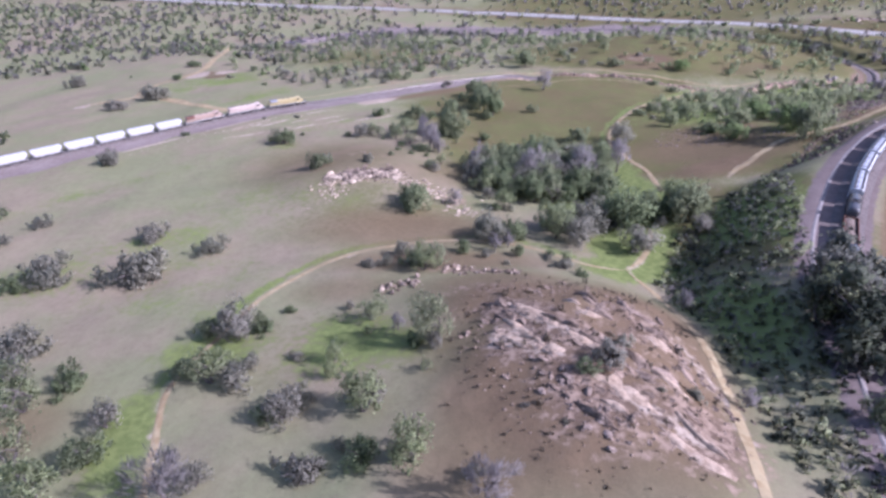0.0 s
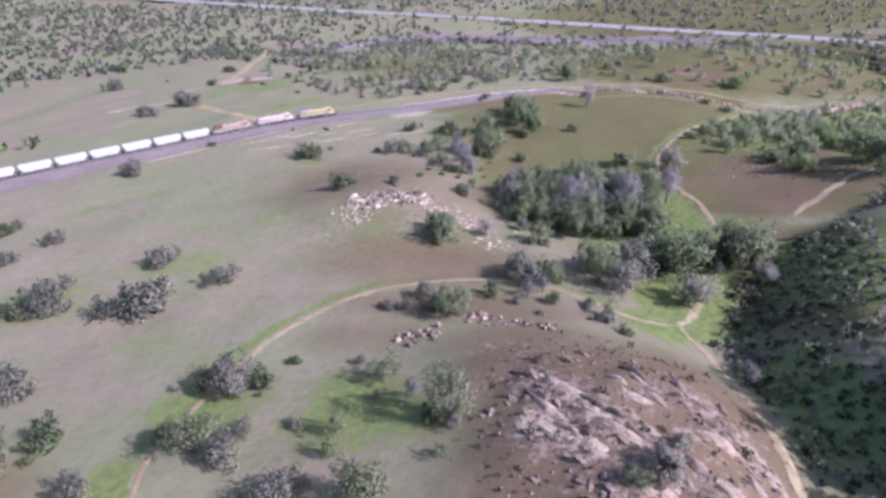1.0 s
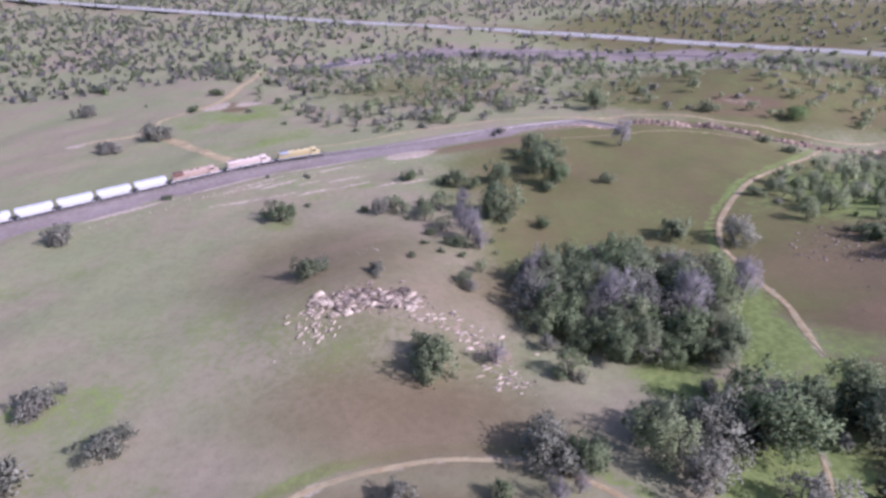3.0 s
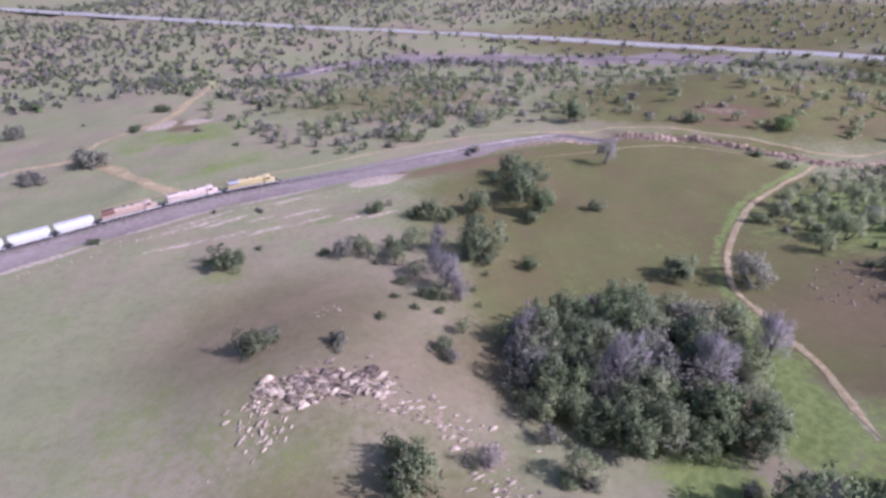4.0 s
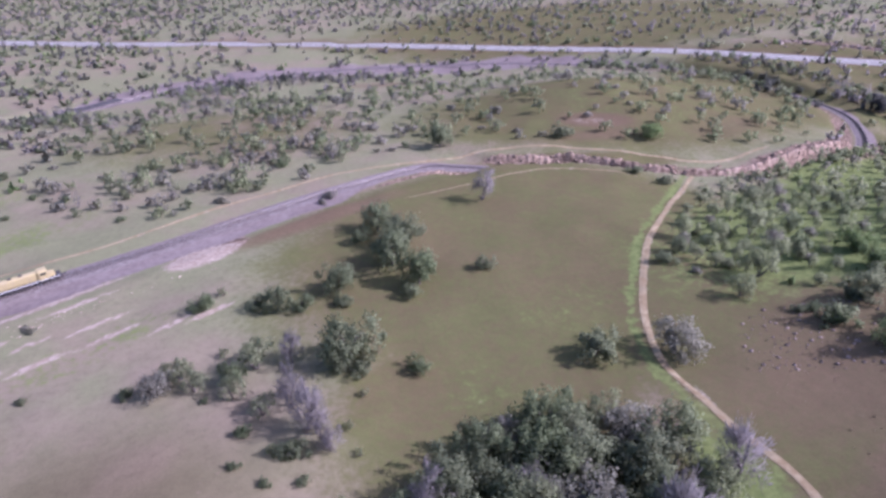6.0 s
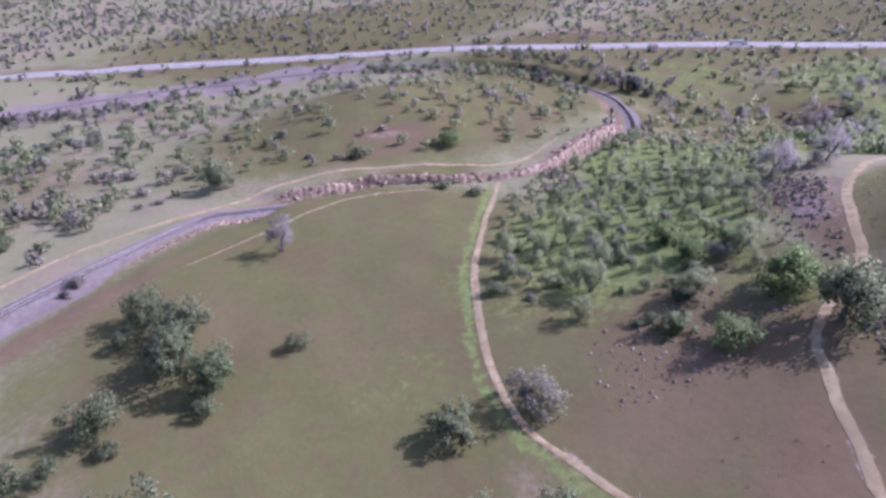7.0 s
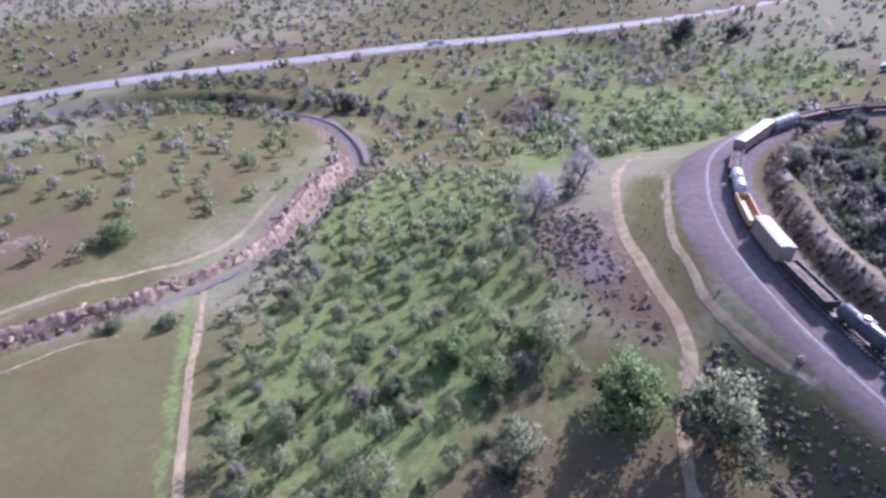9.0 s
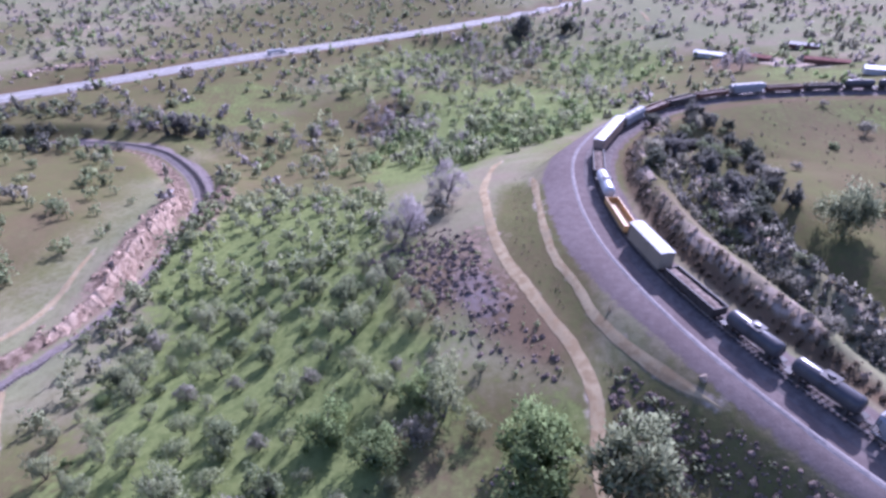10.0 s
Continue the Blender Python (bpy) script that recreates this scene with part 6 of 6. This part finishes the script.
pts = clear_of(scatter(BRUSH, 280, 2.4, 60, 20), rail=6)
# gully shade is partly in the dark leaf colour here
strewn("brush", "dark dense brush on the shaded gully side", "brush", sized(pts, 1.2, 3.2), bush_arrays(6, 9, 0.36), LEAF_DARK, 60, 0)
pts = clear_of(scatter(BRUSH, 270, 2.4, 160, 14), rail=6)
strewn("brush", "grey-green brush on the gully side", "brush", sized(pts, 1.4, 3.6), bush_arrays(16, 9, 0.36), LEAF_PALE, 160, 0)
pts = clear_of(scatter(BRUSH, 220, 2.4, 61, 14), rail=6)
strewn("brush", "grey leafless brush on the shaded gully side", "brush", sized(pts, 1.4, 3.4), bush_arrays(7, 8, 0.4, 1.4), LEAF_BARE, 61, 0)
pts = clear_of(scatter([(5, 98), (0, 78), (10, 60), (20, 46), (48, 46), (52, 75), (50, 100), (30, 110)], 130, 1.2, 62, 12))
strewn("brush", "low brown scrub on the rocky knoll", "brush", sized(pts, 0.4, 2.4, 3.0), bush_arrays(8, 7, 0.4), LEAF_SCRUB, 62, 0)
pts = clear_of(scatter(SLOPE, 120, 3.0, 63))
strewn("brush", "small green bushes among the oaks", "brush", sized(pts, 0.7, 2.2), bush_arrays(9, 6, 0.45), LEAF_LIME, 63, 0)


for poly, count, kinds in (([(352, 392), (364, 420), (370, 470), (358, 525), (330, 580), (350, 590), (380, 530), (392, 470), (385, 410), (366, 382)], 90, "ddGb"), ([(380, 318), (430, 348), (455, 322), (410, 286)], 46, "dYb"),
                           ([(470, 300), (540, 340), (640, 330), (700, 260), (640, 230), (560, 250), (500, 270)], 170, "dYYbG"), ([(-150, 655), (-60, 668), (60, 675), (140, 660), (60, 640), (-60, 630), (-140, 620)], 130, "bYYd"),
                           ([(305, 420), (335, 440), (332, 500), (302, 566), (252, 612), (236, 598), (288, 545), (312, 490)], 74, "dGsG"), ([(-200, 600), (-120, 600), (-150, 540), (-230, 530), (-260, 570)], 120, "YYbG"), ([(-58, 346), (0, 372), (40, 396), (30, 420), (-30, 430), (-110, 400)], 55, "GpsYY"), ([(-190, 470), (-120, 410), (-60, 400), (30, 420), (40, 560), (-160, 600)], 60, "YpsYy"), ([(210, 262), (232, 274), (250, 262), (232, 246), (216, 250)], 4, "bYY")):
    joined_wood(clear_of(scatter(poly, count, 4.6, 90 + count)), 2.0, 4.2, kinds, 300 + count, "dense dark trees along the ravine")
strewn("brush", "green brush among the tumbled boulders", "brush", sized(LATE_BRUSH, 1.0, 3.0), bush_arrays(13, 8, 0.42), LEAF_GREEN, 65, 0)
arc = arcs(LOOP_LINE)
tng = np.gradient(LOOP_LINE[:, :2], axis=0)
tng /= np.linalg.norm(tng, axis=1)[:, None]
pick = rng.integers(int(np.argmin(np.abs(arc - 178))), int(np.argmin(np.abs(arc - 345))), 420)
gap = rng.uniform(7.6, 11.0, 420)
pts = LOOP_LINE[pick, :2] - np.stack([-tng[pick, 1], tng[pick, 0]], 1) * gap[:, None]
strewn("brush", "dry brown brush clinging to the cut bank", "brush", sized(pts, 0.6, 1.7), bush_arrays(14, 7, 0.42), LEAF_SCRUB, 66, 0)
pick = rng.integers(int(np.argmin(np.abs(arcs(WEST_LINE) - arc_at(182)))), int(np.argmin(np.abs(arcs(WEST_LINE) - arc_at(300)))), 90)
tng = np.gradient(WEST_LINE[:, :2], axis=0)
tng /= np.linalg.norm(tng, axis=1)[:, None]
pts = WEST_LINE[pick, :2] - np.stack([-tng[pick, 1], tng[pick, 0]], 1) * rng.uniform(7.0, 15.0, 90)[:, None]
strewn("brush", "pale brush on the bank beside the railway cut", "brush", sized(pts, 1.5, 4.0), bush_arrays(15, 8, 0.40), LEAF_PALE, 67, 0)
pts = clear_of(scatter(BANK, 170, 2.2, 164, 12), rail=9)
strewn("brush", "grey leafless brush between the bare banks", "brush", sized(pts, 1.2, 3.6), bush_arrays(17, 9, 0.36), LEAF_GREY, 164, 0)
pick = rng.integers(int(np.argmin(np.abs(arc - 185))), int(np.argmin(np.abs(arc - 335))), 260)
tng = np.gradient(LOOP_LINE[:, :2], axis=0)
tng /= np.linalg.norm(tng, axis=1)[:, None]
pts = LOOP_LINE[pick, :2] - np.stack([-tng[pick, 1], tng[pick, 0]], 1) * np.where(rng.random(260) < 0.65, rng.normal(10.5, 0.9, 260), rng.normal(25, 0.9, 260))[:, None]
strewn("stones", "pale broken stones along the bare bank", "stones", sized(pts, 0.3, 1.6, 2.5), STONE, ROCK_CREAM, 165)
pts = clear_of(scatter(BANK, 300, 1.8, 64, 16), rail=13.5)
strewn("brush", "dense dark brush between the bare banks", "brush", sized(pts, 1.4, 3.2), bush_arrays(12, 8, 0.42), LEAF_DARK, 64, 0)


def far_woods(n, seed, label, leaf, lo, hi, share):
    rng2 = np.random.default_rng(seed)
    c = np.c_[rng2.uniform(-900, 1300, n * 6), rng2.uniform(-100, 1500, n * 6)]
    d = np.hypot(c[:, 0] - 60, c[:, 1] - 150)
    ok = (d > 300) & (d < 1350)
    for poly in (HILL, LEFT_WOOD, VALLEY, SLOPE):
        ok &= ~inside(c[:, 0], c[:, 1], poly)
    # grazed meadow beyond the railway stays open
    ok &= ~inside(c[:, 0], c[:, 1], [(-300, 250), (-60, 336), (-118, 400), (-130, 470), (-200, 500), (-330, 470), (-400, 330)])
    ok &= ~inside(c[:, 0], c[:, 1], [(0, 350), (170, 350), (160, 300), (0, 300)])
    dense = lattice(c[:, 0], c[:, 1], 90, 71) * 0.7 + lattice(c[:, 0], c[:, 1], 28, 72 + seed) * 0.6 + smooth(-50, -250, c[:, 0]) * 0.6
    ok &= dense > rng2.uniform(-0.9, 0.9, len(c)) - share
    c = clear_of(c[ok][:n], rail=8, road=16)
    strewn("far_wood", label, "woodland", np.c_[c, rng2.uniform(lo, hi, len(c))], crown_arrays(seed, 1.0, 1.5, -0.15, 6, 6, 0.62), leaf, seed, 0)


# grey and bare-twig tones hold the distance haze, densest in the west
far_woods(5000, 81, "distant grey oak woodland across the valley", LEAF_GREY, 3.2, 7.5, 0.35)
far_woods(2200, 82, "distant green oaks across the valley", LEAF_GREEN, 3.2, 8.0, 0.1)
far_woods(3600, 84, "distant leafless woodland across the valley", LEAF_BARE, 4.0, 8.0, 0.3)
far_woods(3000, 85, "distant pale oaks across the valley", LEAF_PALE, 3.2, 7.5, 0.2)
far_woods(900, 83, "distant bright green trees across the valley", LEAF_LIME, 4.0, 8.0, -0.1)

# ---- far things ----
def girder_bridge():
    b = new("railway_bridge")
    b.location = (-153, 628, -50.2)
    b.rotation_euler = (0, 0, math.atan2(52, 50))
    bm = bmesh.new()
    box(bm, (46, 4.4, 0.5), (0, 0, 0.2))
    part("deck", bm, BLACK, b)
    for s_ in (-1, 1):
        bm = bmesh.new()
        box(bm, (46, 0.3, 3.0), (0, s_ * 2.6, 1.2))
        for k in range(16):
            box(bm, (0.2, 0.5, 2.8), (-22 + k * 44 / 15, s_ * 2.6, 1.2))
        part("girder", bm, BLACK, b)
    for k in (-15, 0, 15):
        bm = bmesh.new()
        loft(bm, [[(k - 1, -2.4, -8), (k + 1, -2.4, -8), (k + 1, 2.4, -8), (k - 1, 2.4, -8)], [(k - 0.6, -2, -1.7), (k + 0.6, -2, -1.7), (k + 0.6, 2, -1.7), (k - 0.6, 2, -1.7)]])
        part("pier", bm, ASPHALT, b)
    return tagged(b, "dark steel girder railway bridge among trees", "bridge")


girder_bridge()


def shed(x, y, turn, length, wide, tall, wall, roof, label):
    b = new("farm_building")
    b.location = (x, y, h1(x, y) - 0.1)
    b.rotation_euler = (0, 0, radians(turn))
    bm = bmesh.new()
    box(bm, (length, wide, tall), (0, 0, tall / 2))
    part("wall", bm, wall, b)
    bm = bmesh.new()
    loft(bm, [[(u, -wide / 2 - 0.4, tall), (u, 0, tall + wide * 0.22), (u, wide / 2 + 0.4, tall), (u, wide / 2 + 0.4, tall + 0.15), (u, 0, tall + wide * 0.22 + 0.18), (u, -wide / 2 - 0.4, tall + 0.15)] for u in (-length / 2 - 0.4, length / 2 + 0.4)])
    part("roof", bm, roof, b)
    for k in range(int(length / 5)):
        bm = bmesh.new()
        box(bm, (1.2, 0.1, 1.1), (-length / 2 + 2.5 + k * 5, -wide / 2 - 0.03, tall * 0.55))
        part("window", bm, GLASS, b)
    return tagged(b, label, "building", "far farm buildings")


shed(596, 98, 60, 24, 8, 3.2, WHITE, WHITE, "long white farm building with a low pale roof")
shed(560, 72, 60, 16, 7, 3.0, BROWN, ROOF_RED, "low shed with a rusty red roof")
shed(591, 32, 62, 20, 7, 3.0, BROWN, STEEL_DARK, "low dark-roofed shed among trees")
shed(514, 45, 70, 26, 6, 2.8, BROWN, ROOF_RED, "long rusty shed beside the yard")
shed(457, 40, 75, 16, 7, 3.0, WHITE, SILVER, "pale metal shed at the yard's edge")


def truck(s_, off, turn):
    b = new("truck")
    p, q = at_arc(HIGHWAY, s_), at_arc(HIGHWAY, s_ + 4)
    d = (q - p).normalized()
    b.location = p + Vector((-d.y, d.x, 0)) * off + Vector((0, 0, 0.28))
    b.rotation_euler = (0, 0, math.atan2(d.y, d.x) + turn)
    bm = bmesh.new()
    box(bm, (12.5, 2.5, 2.8), (-2, 0, 2.6))
    part("trailer", bm, WHITE, b)
    bm = bmesh.new()
    loft(bm, [[(x, -1.2, 0.6), (x, 1.2, 0.6), (x, 1.2, z), (x, -1.2, z)] for x, z in ((4.7, 3.3), (6.4, 3.1), (6.8, 1.9), (8.4, 1.7))])
    part("cab", bm, WHITE, b)
    for x in (-7, -5.8, 4.2, 7.2):
        bm = bmesh.new()
        for s2 in (-1, 1):
            rod(bm, (x, s2 * 0.9, 0.5), (x, s2 * 1.2, 0.5), 0.5, sides=12)
        part("wheel_pair", bm, BLACK, b)
    return tagged(b, "white articulated truck driving on the highway", "truck")


arc_h = arcs(HIGHWAY)
truck(float(arc_h[np.argmin(np.hypot(HIGHWAY[:, 0] - 566, HIGHWAY[:, 1] - 470))]), -4.5, 0)
